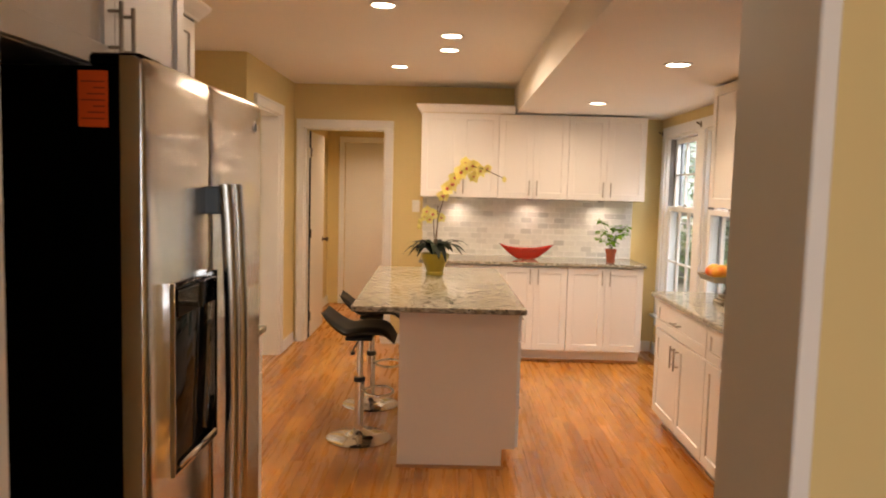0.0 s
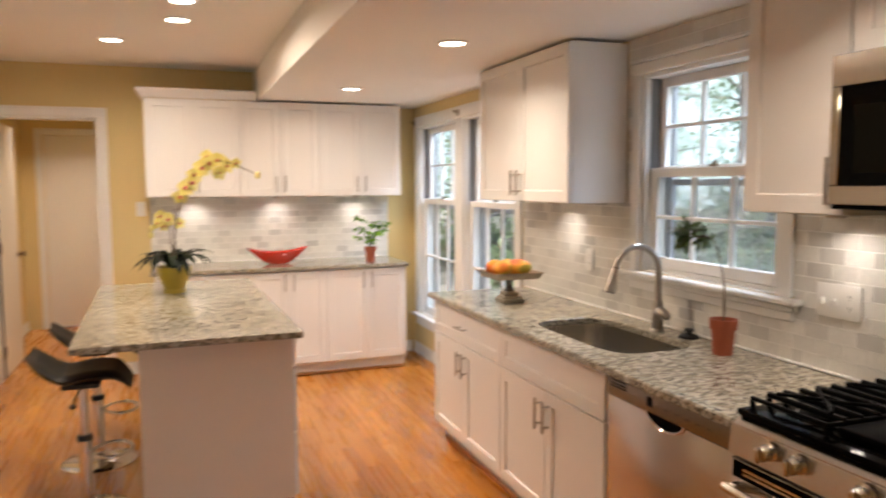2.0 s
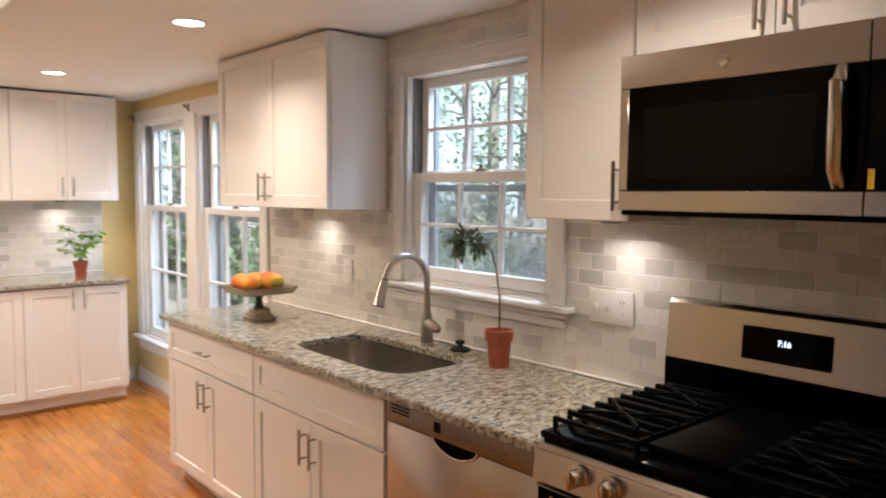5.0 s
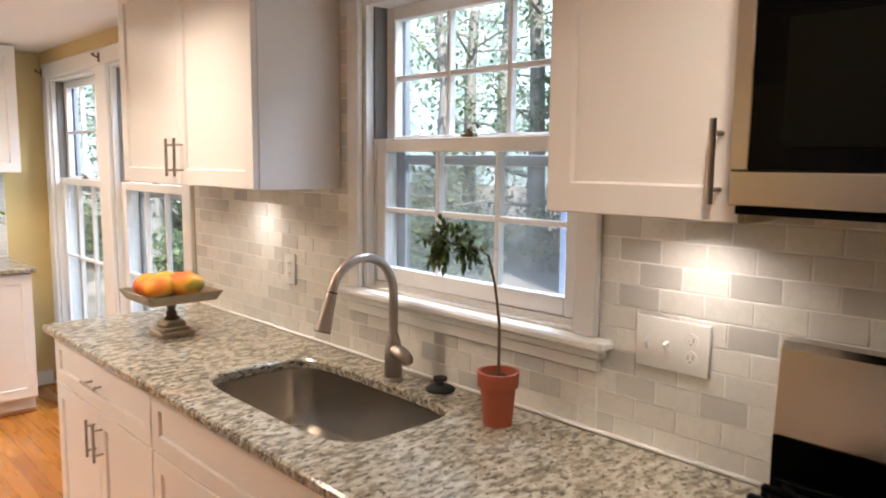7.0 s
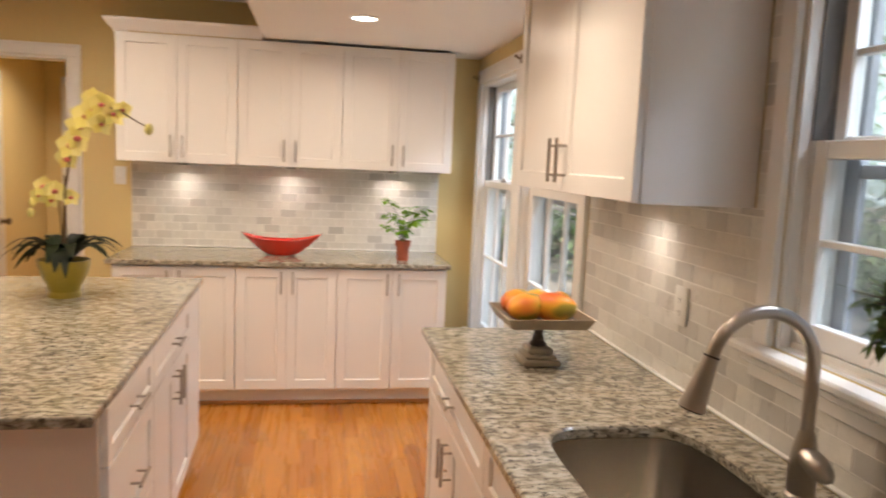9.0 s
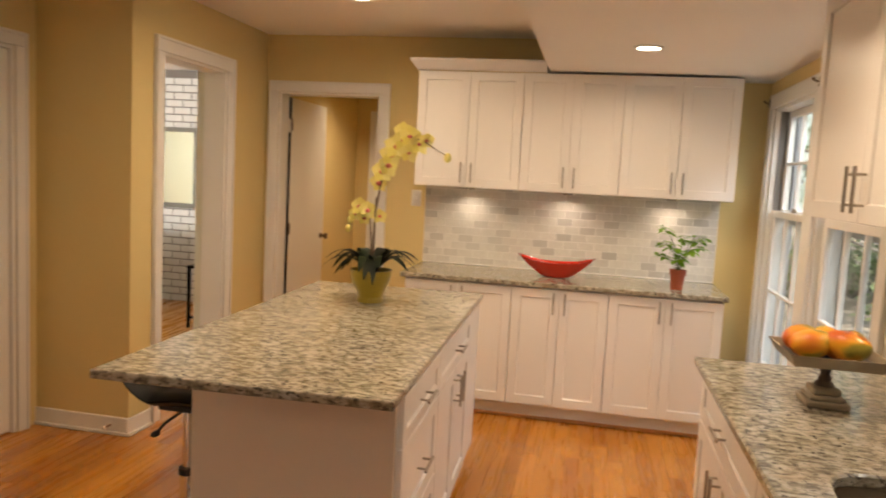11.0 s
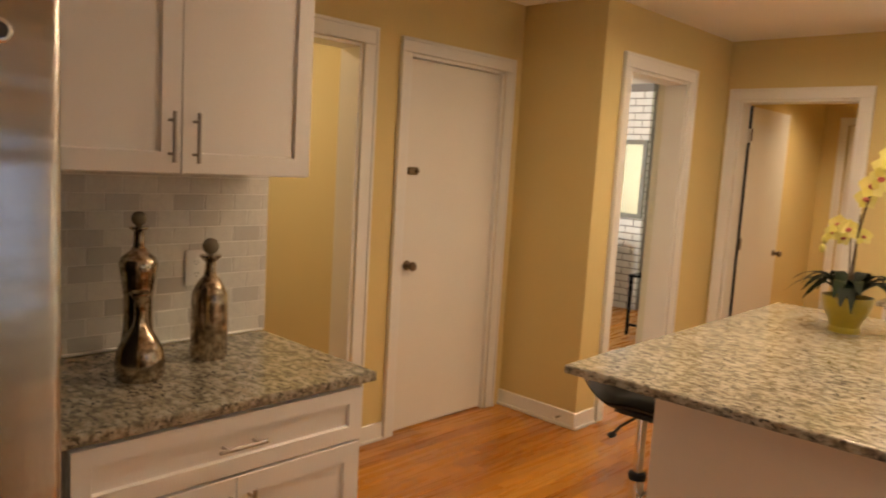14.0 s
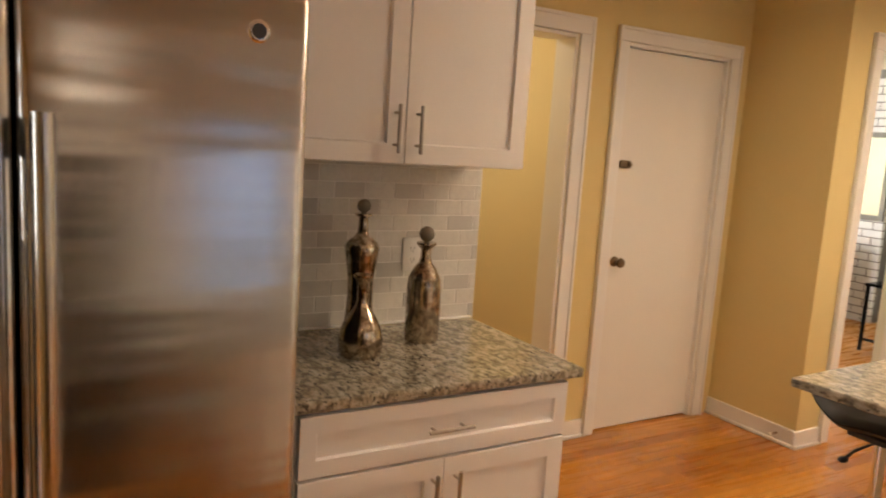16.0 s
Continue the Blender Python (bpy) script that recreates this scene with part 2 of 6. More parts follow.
def fruit_mat():
    m, nt, b = nodes_of("mango_skin")
    vec = coords(nt, (1, 1, 1), "Generated")
    n = noise_tex(nt, vec, 1.15, 1)
    spots = noise_tex(nt, coords(nt), 260, 2)
    col = ramp(nt, n, [(0.37, (0.30, 0.28, 0.03)), (0.44, (0.82, 0.40, 0.025)), (0.53, (0.84, 0.28, 0.018)), (0.62, (0.72, 0.10, 0.015))])
    col = mixed(nt, mapped(nt, spots, 0.0, 0.25), col, (0.80, 0.50, 0.10))
    nt.links.new(col, b.inputs["Base Color"])
    b.inputs["Roughness"].default_value = 0.36
    b.inputs["Coat Weight"].default_value = 0.2
    return m


def mercury_mat():
    m, nt, b = nodes_of("mercury_glass")
    vec = coords(nt)
    n = noise_tex(nt, vec, 38, 6, 0.7)
    broad = noise_tex(nt, vec, 9, 3)
    col = ramp(nt, n, [(0.36, (0.05, 0.035, 0.022)), (0.46, (0.30, 0.235, 0.165)), (0.60, (0.74, 0.68, 0.58))])
    col = mixed(nt, mapped(nt, broad, 0.0, 0.45), col, (0.40, 0.31, 0.19))
    nt.links.new(col, b.inputs["Base Color"])
    b.inputs["Metallic"].default_value = 0.92
    nt.links.new(mapped(nt, n, 0.06, 0.24), b.inputs["Roughness"])
    bump(nt, b, broad, 0.25, 0.004)
    return m


def distance_mat():
    """Woods far beyond the garden, with sunlight and haze painted in and glowing."""
    m, nt, b = nodes_of("far_woods_glow")
    vec = coords(nt, (1, 1, 1))
    n1, n2 = noise_tex(nt, vec, 0.8, 7, 0.7), noise_tex(nt, vec, 0.09, 3)
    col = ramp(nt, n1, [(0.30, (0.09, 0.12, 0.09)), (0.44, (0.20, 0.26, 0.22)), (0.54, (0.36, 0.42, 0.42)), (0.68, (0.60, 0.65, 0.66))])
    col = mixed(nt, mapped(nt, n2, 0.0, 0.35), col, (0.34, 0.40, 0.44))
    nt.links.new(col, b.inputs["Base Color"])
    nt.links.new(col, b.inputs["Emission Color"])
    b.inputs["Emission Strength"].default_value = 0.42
    b.inputs["Roughness"].default_value = 1.0
    return m


def bark_mat():
    m, nt, b = nodes_of("bark")
    n = noise_tex(nt, coords(nt, (9, 9, 1.3)), 3, 6, 0.7)
    nt.links.new(ramp(nt, n, [(0.3, (0.17, 0.155, 0.14)), (0.7, (0.42, 0.39, 0.36))]), b.inputs["Base Color"])
    b.inputs["Roughness"].default_value = 0.95
    bump(nt, b, n, 0.8, 0.03)
    return m


WHITE = plain("white_cabinet_paint", (0.83, 0.81, 0.785), 0.34, vary=0.02, scale=2, relief=0.03)
TRIM = plain("white_trim_paint", (0.79, 0.78, 0.75), 0.38, vary=0.03, scale=4, relief=0.05)
WALL = plain("yellow_wall_paint", (0.69, 0.55, 0.258), 0.72, vary=0.035, scale=1.3, fine=220, relief=0.12)
PALEHALL = plain("pale_yellow_hall_paint", (0.74, 0.63, 0.36), 0.72, vary=0.035, scale=1.3, fine=220, relief=0.12)
PANEL = plain("cream_island_panel", (0.79, 0.68, 0.55), 0.45, vary=0.03, scale=2, relief=0.04)
LIVING = plain("pale_wall_paint", (0.72, 0.72, 0.62), 0.7, vary=0.03, scale=1.3, fine=220, relief=0.12)
CEIL = plain("ceiling_paint", (0.86, 0.83, 0.78), 0.8, vary=0.02, scale=1.1, fine=260, relief=0.15)
DOORWHITE = plain("door_paint", (0.77, 0.745, 0.69), 0.42, vary=0.03, scale=2.4, relief=0.05)
BLACK = plain("black_enamel", (0.002, 0.002, 0.002), 0.10, spec=0.03, vary=0.1, scale=3, relief=0.02)
IRON = plain("cast_iron", (0.0025, 0.0025, 0.0025), 0.42, spec=0.035, vary=0.15, scale=12, fine=300, relief=0.4)
BLACKGLASS = plain("black_glass", (0.0015, 0.0015, 0.0015), 0.04, spec=0.08, vary=0.05, scale=3, relief=0.0)
FRIDGESIDE = plain("black_textured_side", (0.0012, 0.0012, 0.0012), 0.65, spec=0.02, vary=0.12, scale=3, fine=420, relief=0.5)
RUBBER = plain("black_rubber", (0.014, 0.014, 0.014), 0.65, vary=0.1, fine=200, relief=0.15)
DARKGREY = plain("dark_grey_plastic", (0.07, 0.07, 0.075), 0.5, vary=0.08)
STORM = plain("grey_storm_frame", (0.40, 0.41, 0.43), 0.5, vary=0.08)
TRACK = plain("grey_jamb_liner", (0.20, 0.195, 0.19), 0.5, vary=0.08, stretch=(1, 1, 0.2))
STEEL = brushed("stainless_steel", (0.55, 0.52, 0.47), 0.22, (1, 1, 30))
STEELV = rolled_steel()
STEELH = brushed("appliance_steel", (0.60, 0.555, 0.50), 0.20, (1, 0.6, 40))
DARKSTEEL = brushed("dark_appliance_steel", (0.24, 0.22, 0.20), 0.28, (1, 0.6, 40))
NICKEL = brushed("brushed_nickel", (0.45, 0.41, 0.365), 0.30, (20, 20, 20))
CHROME = plain("chrome", (0.80, 0.80, 0.80), 0.06, metal=1.0, vary=0.03, relief=0.0)
BRONZE = plain("aged_brass", (0.22, 0.16, 0.10), 0.35, metal=0.9, vary=0.2, scale=30)
GRANITE = granite_mat()
TILE, TILES = tile_mat("marble_tile", "object"), tile_mat("marble_tile_joined", "island")
GROUT = plain("grout", (0.86, 0.85, 0.81), 0.9, vary=0.06, fine=300, relief=0.3)
OAK, OAKS = wood_floor("oak_plank", "object"), wood_floor("oak_planks_joined", "island")
SUBFLOOR = plain("dark_joint", (0.42, 0.165, 0.025), 0.8, vary=0.2)
OAKTRIM = plain("oak_shoe_moulding", (0.50, 0.24, 0.085), 0.35, vary=0.15, stretch=(6, 6, 6))
GLASS = glass_mat()
MESH = screen_mat()
PLATE = plain("white_plastic", (0.78, 0.77, 0.73), 0.32, vary=0.02, relief=0.0)
SLOTSHADE = plain("slot_shadow", (0.10, 0.095, 0.09), 0.6)
LAMPGLOW = glow("lamp_lens", (1.0, 0.88, 0.70), 7.0)
PUCKGLOW = glow("puck_lens", (1.0, 0.90, 0.75), 5.0)
LED = glow("display_light", (0.75, 0.88, 1.0), 1.4)
ORANGE = plain("orange_paper", (0.85, 0.12, 0.015), 0.6, vary=0.08, fine=90)
YELLOWTAG = plain("yellow_tag", (0.80, 0.52, 0.03), 0.5, vary=0.05)
SEATPAD = plain("black_seat_leather", (0.006, 0.006, 0.006), 0.42, spec=0.10, vary=0.15, scale=9, fine=180, relief=0.35)
REDGLAZE = plain("red_glaze", (0.62, 0.028, 0.012), 0.14, vary=0.08, scale=5, relief=0.02, coat=0.6)
OLIVE = plain("olive_glaze", (0.40, 0.30, 0.025), 0.3, vary=0.1, scale=14, fine=60, relief=0.08, coat=0.4)
TERRA = plain("terracotta", (0.34, 0.080, 0.033), 0.72, vary=0.14, scale=12, fine=160, relief=0.35)
SOIL = plain("potting_soil", (0.035, 0.022, 0.014), 0.95, vary=0.3, scale=60, fine=160, relief=0.8)
STEM = plain("brown_stem", (0.12, 0.075, 0.04), 0.7, vary=0.25, scale=40, relief=0.4)
GREENSTEM = plain("green_stem", (0.10, 0.14, 0.035), 0.5, vary=0.2, scale=30)
LEAF = leafy("myrtle_leaf", (0.045, 0.075, 0.020), (0.13, 0.18, 0.050), through=0.25)
LEAFBRIGHT = leafy("herb_leaf", (0.10, 0.27, 0.012), (0.32, 0.54, 0.05), through=0.3)
LEAFDARK = leafy("orchid_leaf", (0.004, 0.007, 0.003), (0.010, 0.019, 0.006), 12)
PETAL = leafy("orchid_petal", (0.78, 0.70, 0.20), (0.90, 0.85, 0.44), 40, through=0.25)
LIP = plain("orchid_lip", (0.64, 0.17, 0.13), 0.5, vary=0.2, scale=60)
TREELEAF = leafy("tree_leaf", (0.15, 0.21, 0.11), (0.36, 0.44, 0.25), 3, through=0.5)
BARK = bark_mat()
MANGO = fruit_mat()
MERCURY = mercury_mat()
CLEARKNOB = plain("smoked_glass_stopper", (0.24, 0.22, 0.17), 0.05, metal=0.15, vary=0.2, scale=40, relief=0.0)
STONE = plain("weathered_wood_tray", (0.40, 0.34, 0.25), 0.7, vary=0.16, scale=22, fine=120, relief=0.4)
DARKWOOD = plain("dark_turned_wood", (0.085, 0.065, 0.05), 0.4, vary=0.25, scale=25, relief=0.2)
BRICKPAINT = plain("white_painted_brick", (0.70, 0.69, 0.66), 0.75, vary=0.10, scale=6, fine=90, relief=0.6)
MORTAR = plain("grey_mortar", (0.22, 0.20, 0.18), 0.95, vary=0.15, fine=120, relief=0.6)
MIRROR = plain("mirror_glass", (0.34, 0.34, 0.30), 0.02, metal=1.0, vary=0.0, relief=0.0)
LAWN = plain("leaf_litter_ground", (0.36, 0.31, 0.26), 0.95, vary=0.45, scale=0.9, fine=14, relief=0.8)
WOODS = distance_mat()


# ---- building helpers ----
def box(x0, x1, y0, y1, z0, z1, bevel=0.0, seg=1, bm=None):
    b = bmesh.new()
    m = Matrix.Translation(((x0 + x1) / 2, (y0 + y1) / 2, (z0 + z1) / 2)) @ Matrix.Diagonal((abs(x1 - x0), abs(y1 - y0), abs(z1 - z0), 1))
    bmesh.ops.create_cube(b, size=1.0, matrix=m)
    if bevel:
        bmesh.ops.bevel(b, geom=b.edges[:], offset=bevel, segments=seg, profile=0.5, affect="EDGES")
    return join(bm, b) if bm else b


def join(a, b):
    me = bpy.data.meshes.new("tmp")
    b.to_mesh(me)
    a.from_mesh(me)
    bpy.data.meshes.remove(me)
    b.free()
    return a


def moved(b, m):
    bmesh.ops.transform(b, matrix=m, verts=b.verts[:])
    return b


def rod(p, q, r, r2=None, seg=14, caps=True):
    p, q = Vector(p), Vector(q)
    b = bmesh.new()
    bmesh.ops.create_cone(b, cap_ends=caps, segments=seg, radius1=r, radius2=r if r2 is None else r2, depth=(q - p).length)
    m = Matrix.Translation((p + q) / 2) @ (q - p).to_track_quat("Z", "Y").to_matrix().to_4x4()
    return moved(b, m)


def ball(c, r, scale=(1, 1, 1), seg=16, rings=10):
    b = bmesh.new()
    bmesh.ops.create_uvsphere(b, u_segments=seg, v_segments=rings, radius=r, matrix=Matrix.Translation(c) @ Matrix.Diagonal((*scale, 1)))
    return b


def lathe(profile, seg=28, at=(0, 0, 0), closed=True):
    b = bmesh.new()
    rings = []
    for r, z in profile:
        rings.append([b.verts.new((at[0] + r * math.cos(2 * math.pi * k / seg), at[1] + r * math.sin(2 * math.pi * k / seg), at[2] + z)) for k in range(seg)])
    for lo, hi in zip(rings, rings[1:]):
        for k in range(seg):
            b.faces.new((lo[k], lo[(k + 1) % seg], hi[(k + 1) % seg], hi[k]))
    if closed:
        b.faces.new(rings[0][::-1])
        b.faces.new(rings[-1])
    return b


def tube(points, r, seg=10, r_end=None):
    """A bent round bar through points."""
    b = bmesh.new()
    pts = [Vector(p) for p in points]
    rings = []
    up = Vector((0.13, 0.31, 0.94)).normalized()
    for i, p in enumerate(pts):
        d = (pts[min(i + 1, len(pts) - 1)] - pts[max(i - 1, 0)]).normalized()
        a = d.cross(up)
        if a.length < 1e-3:
            a = d.cross(Vector((1, 0, 0)))
        a.normalize()
        c = d.cross(a)
        rr = r + ((r_end if r_end is not None else r) - r) * i / max(1, len(pts) - 1)
        rings.append([b.verts.new(p + rr * (math.cos(2 * math.pi * k / seg) * a + math.sin(2 * math.pi * k / seg) * c)) for k in range(seg)])
    for lo, hi in zip(rings, rings[1:]):
        for k in range(seg):
            b.faces.new((lo[k], lo[(k + 1) % seg], hi[(k + 1) % seg], hi[k]))
    b.faces.new(rings[0][::-1])
    b.faces.new(rings[-1])
    bmesh.ops.recalc_face_normals(b, faces=b.faces[:])
    return b


def mesh_of(name, bm, material, smooth=False):
    me = bpy.data.meshes.new(name)
    bm.to_mesh(me)
    bm.free()
    me.materials.append(material)
    if smooth:
        me.shade_smooth()
        me.set_sharp_from_angle(angle=radians(38))
    return me


def part(name, bm, material, parent, label="", smooth=True):
    ob = new(name, mesh_of(name, bm, material, smooth))
    ob.parent = parent
    return tagged(ob, label)


def thing(name, m, label, category, group="", kind=""):
    ob = new(name)
    ob.empty_display_size = 0.1
    ob.matrix_world = m
    return tagged(ob, label, category, group, kind)


def solid(name, bm, material, label, category, kind="structure", smooth=False, group=""):
    return tagged(new(name, mesh_of(name, bm, material, smooth)), label, category, group, kind)


def boxes(*list_of, bevel=0.0):
    b = bmesh.new()
    for args in list_of:
        box(*args, bevel=bevel, bm=b)
    return b


def wall(axis, at, thick, a0, a1, z0, z1, openings=()):
    """A wall along x or y with openings (a0, a1, z0, z1) cut through it."""
    b = bmesh.new()
    cuts = sorted(openings)
    spans = []
    cur = a0
    for o0, o1, p0, p1 in cuts:
        spans.append((cur, o0, z0, z1))
        if p0 > z0:
            spans.append((o0, o1, z0, p0))
        if p1 < z1:
            spans.append((o0, o1, p1, z1))
        cur = o1
    spans.append((cur, a1, z0, z1))
    for s0, s1, q0, q1 in spans:
        if s1 - s0 < 1e-4:
            continue
        if axis == "x":
            box(s0, s1, at, at + thick, q0, q1, bm=b)
        else:
            box(at, at + thick, s0, s1, q0, q1, bm=b)
    bmesh.ops.remove_doubles(b, verts=b.verts[:], dist=1e-5)
    return b


# ---- structure ----
TOP = 2.62
solid("wall_east", wall("y", XE, 0.16, 1.19, YB, FZ - 0.05, TOP, [(3.31, 4.18, 1.08, 2.0), (5.53, 6.44, 0.33, 2.0), (6.61, 7.52, 0.33, 2.0)]), WALL, "yellow painted east wall with windows", "wall")
solid("wall_north", wall("x", YB, 0.15, -1.07, 2.76, FZ - 0.05, TOP, [(-0.82, -0.04, FZ - 0.05, 2.03)]), WALL, "yellow painted back wall with doorway", "wall")
solid("wall_nook", wall("y", -1.07, 0.15, 6.055, YB, FZ - 0.05, TOP, [(6.335, 7.08, FZ - 0.05, 2.083)]), WALL, "yellow painted wall with cased opening", "wall")
solid("wall_bump", wall("x", 6.055, 0.13, -1.655, -1.07, FZ - 0.05, TOP), WALL, "yellow painted short wall beside door", "wall")
solid("wall_doors", wall("y", -1.655, 0.15, 3.74, 6.055, FZ - 0.05, TOP, [(4.00, 4.80, FZ - 0.05, 2.03), (5.12, 5.90, FZ - 0.05, 2.03)]), WALL, "yellow painted wall with two door openings", "wall")
solid("wall_return", wall("x", 3.74, 0.12, -1.505, XW, FZ - 0.05, TOP), WALL, "yellow painted return wall", "wall")
solid("wall_west", wall("y", XW - 0.13, 0.13, 1.36, 3.74, FZ - 0.05, TOP), WALL, "yellow painted wall behind cabinets", "wall")
solid("wall_south", wall("x", 1.19, 0.17, -1.6, XE, FZ - 0.05, TOP, [(0.115, 0.930, FZ - 0.05, 2.06)]), WALL, "yellow painted wall with cased opening", "wall")
# front room behind the walk's start
solid("wall_front_room_west", wall("y", -1.72, 0.12, -2.12, 1.36, FZ - 0.05, TOP), WALL, "plain yellow wall", "wall")
solid("wall_front_room_east", wall("y", XE, 0.16, -2.12, 1.19, FZ - 0.05, TOP), WALL, "plain yellow wall", "wall")
solid("wall_front_room_south", wall("x", -2.12, 0.12, -1.6, XE, FZ - 0.05, TOP, [(0.2, 1.8, 0.85, 2.15)]), WALL, "plain yellow wall with window opening", "wall")
# rear hall, side hall, living room
solid("wall_hall_west", wall("y", -1.12, 0.12, 7.85, 10.1, FZ - 0.05, TOP), WALL, "yellow hall wall", "wall")
solid("wall_hall_east", wall("y", 0.35, 0.12, 7.85, 10.1, FZ - 0.05, TOP), WALL, "yellow hall wall", "wall")
solid("wall_hall_north", wall("x", 10.1, 0.12, -1.12, 0.47, FZ - 0.05, TOP, [(-0.78, 0.0, FZ - 0.05, 2.03)]), WALL, "yellow hall end wall", "wall")
solid("wall_side_hall_west", wall("y", -2.92, 0.12, 3.62, 6.0, FZ - 0.05, TOP), PALEHALL, "yellow side hall wall", "wall")
solid("wall_side_hall_south", wall("x", 3.62, 0.12, -2.8, -1.505, FZ - 0.05, TOP), PALEHALL, "yellow side hall wall", "wall")
solid("wall_side_hall_north", wall("x", 5.0, 0.12, -2.8, -1.655, FZ - 0.05, TOP), PALEHALL, "yellow side hall wall", "wall")
solid("wall_living_north", wall("x", 9.95, 0.12, -5.2, -1.12, FZ - 0.05, TOP), LIVING, "pale living room wall", "wall")
solid("wall_living_west", wall("y", -5.32, 0.12, 4.3, 10.07, FZ - 0.05, TOP), LIVING, "pale living room wall", "wall")
solid("wall_living_south", wall("x", 4.3, 0.12, -5.2, -2.92, FZ - 0.05, TOP, [(-4.2, -3.0, 0.8, 2.2)]), LIVING, "pale living room wall with window opening", "wall")
solid("wall_living_east", wall("y", -1.13, 0.056, 6.26, 9.95, FZ - 0.05, TOP, [(6.335, 7.08, FZ - 0.05, 2.083)]), LIVING, "pale living room wall with opening", "wall")
solid("ceiling", boxes((-5.3, 1.18, -2.1, 10.2, HIGH, HIGH + 0.16), (1.18, 2.76, -2.1, 1.36, HIGH, HIGH + 0.16)), CEIL, "white painted kitchen ceiling", "ceiling")
solid("ceiling_beam", boxes((1.18, XE, 1.362, YB, LOW, HIGH + 0.14)), CEIL, "lowered white ceiling section along the windows", "ceiling")


def casing(name, axis, at, out, a0, a1, top, w=0.085, base=FZ, label="white painted door casing", depth=0.02):
    """Flat trim round an opening on the face at, standing out by depth on the side out."""
    b = bmesh.new()
    lo, hi = (at, at + out * depth)
    lo, hi = min(lo, hi), max(lo, hi)
    for s0, s1, q0, q1 in ((a0 - w, a0, base, top), (a1, a1 + w, base, top), (a0 - w, a1 + w, top, top + w)):
        if axis == "x":
            box(s0, s1, lo, hi, q0, q1, bevel=0.004, bm=b)
        else:
            box(lo, hi, s0, s1, q0, q1, bevel=0.004, bm=b)
    # a raised outer bead
    hi2, lo2 = (hi + 0.008, hi) if out > 0 else (lo, lo - 0.008)
    for s0, s1, q0, q1 in ((a0 - w, a0 - w + 0.018, base, top + w), (a1 + w - 0.018, a1 + w, base, top + w), (a0 - w + 0.018, a1 + w - 0.018, top + w - 0.018, top + w)):
        if axis == "x":
            box(s0, s1, min(hi2, lo2), max(hi2, lo2), q0, q1, bevel=0.003, bm=b)
        else:
            box(min(hi2, lo2), max(hi2, lo2), s0, s1, q0, q1, bevel=0.003, bm=b)
    return solid(name, b, TRIM, label, "trim", smooth=True)


def jamb(name, axis, at, thick, a0, a1, top, t=0.018):
    b = bmesh.new()
    for s0, s1, q0, q1 in ((a0, a0 + t, FZ, top), (a1 - t, a1, FZ, top), (a0 + t, a1 - t, top - t, top)):
        if axis == "x":
            box(s0, s1, at - 0.002, at + thick + 0.002, q0, q1, bevel=0.002, bm=b)
        else:
            box(at - 0.002, at + thick + 0.002, s0, s1, q0, q1, bevel=0.002, bm=b)
    return solid(name, b, TRIM, "white painted door jamb", "trim", smooth=True)


casing("trim_south_kitchen", "x", 1.36, 1, 0.115, 0.930, 2.06, 0.085)
jamb("trim_south_jamb", "x", 1.19, 0.17, 0.115, 0.930, 2.06)
casing("trim_north", "x", YB, -1, -0.82, -0.04, 2.03, 0.075)
jamb("trim_north_jamb", "x", YB, 0.15, -0.82, -0.04, 2.03)
casing("trim_nook", "y", -0.92, 1, 6.335, 7.08, 2.083, 0.085)
jamb("trim_nook_jamb", "y", -1.07, 0.15, 6.335, 7.08, 2.083)
casing("trim_side_hall", "y", -1.505, 1, 4.00, 4.80, 2.03, 0.085)
jamb("trim_side_hall_jamb", "y", -1.655, 0.15, 4.00, 4.80, 2.03)
casing("trim_closet", "y", -1.505, 1, 5.12, 5.90, 2.03, 0.075)
jamb("trim_closet_jamb", "y", -1.655, 0.15, 5.12, 5.90, 2.03)
casing("trim_hall_door", "x", 10.1, -1, -0.78, 0.0, 2.03, 0.07)


def skirting(name, axis, at, out, a0, a1, h=0.10):
    b = bmesh.new()
    for d0, d1, q0, q1 in ((0, 0.014, FZ, FZ + h), (0.014, 0.026, FZ, FZ + 0.02)):
        lo, hi = sorted((at + out * d0, at + out * d1))
        if axis == "x":
            box(a0, a1, lo, hi, q0, q1, bevel=0.004, bm=b)
        else:
            box(lo, hi, a0, a1, q0, q1, bevel=0.004, bm=b)
    return solid(name, b, TRIM, "white painted baseboard with shoe moulding", "baseboard", smooth=True)


skirting("baseboard_bump", "x", 6.055, -1, -1.505, -0.92)
skirting("baseboard_nook_south", "y", -0.92, 1, 6.029, 6.248)
skirting("baseboard_nook_north", "y", -0.92, 1, 7.167, 7.674)
skirting("baseboard_north_east", "x", YB, -1, 0.037, 0.36)
skirting("baseboard_door_gap", "y", -1.505, 1, 4.887, 5.043)
skirting("baseboard_east", "y", XE, -1, 5.43, 7.674)
skirting("baseboard_north_corner", "x", YB, -1, 2.33, XE - 0.026)
skirting("baseboard_living", "x", 9.95, -1, -2.62, -1.13, 0.13)
skirting("baseboard_hall", "y", -1.0, 1, 7.86, 10.1)


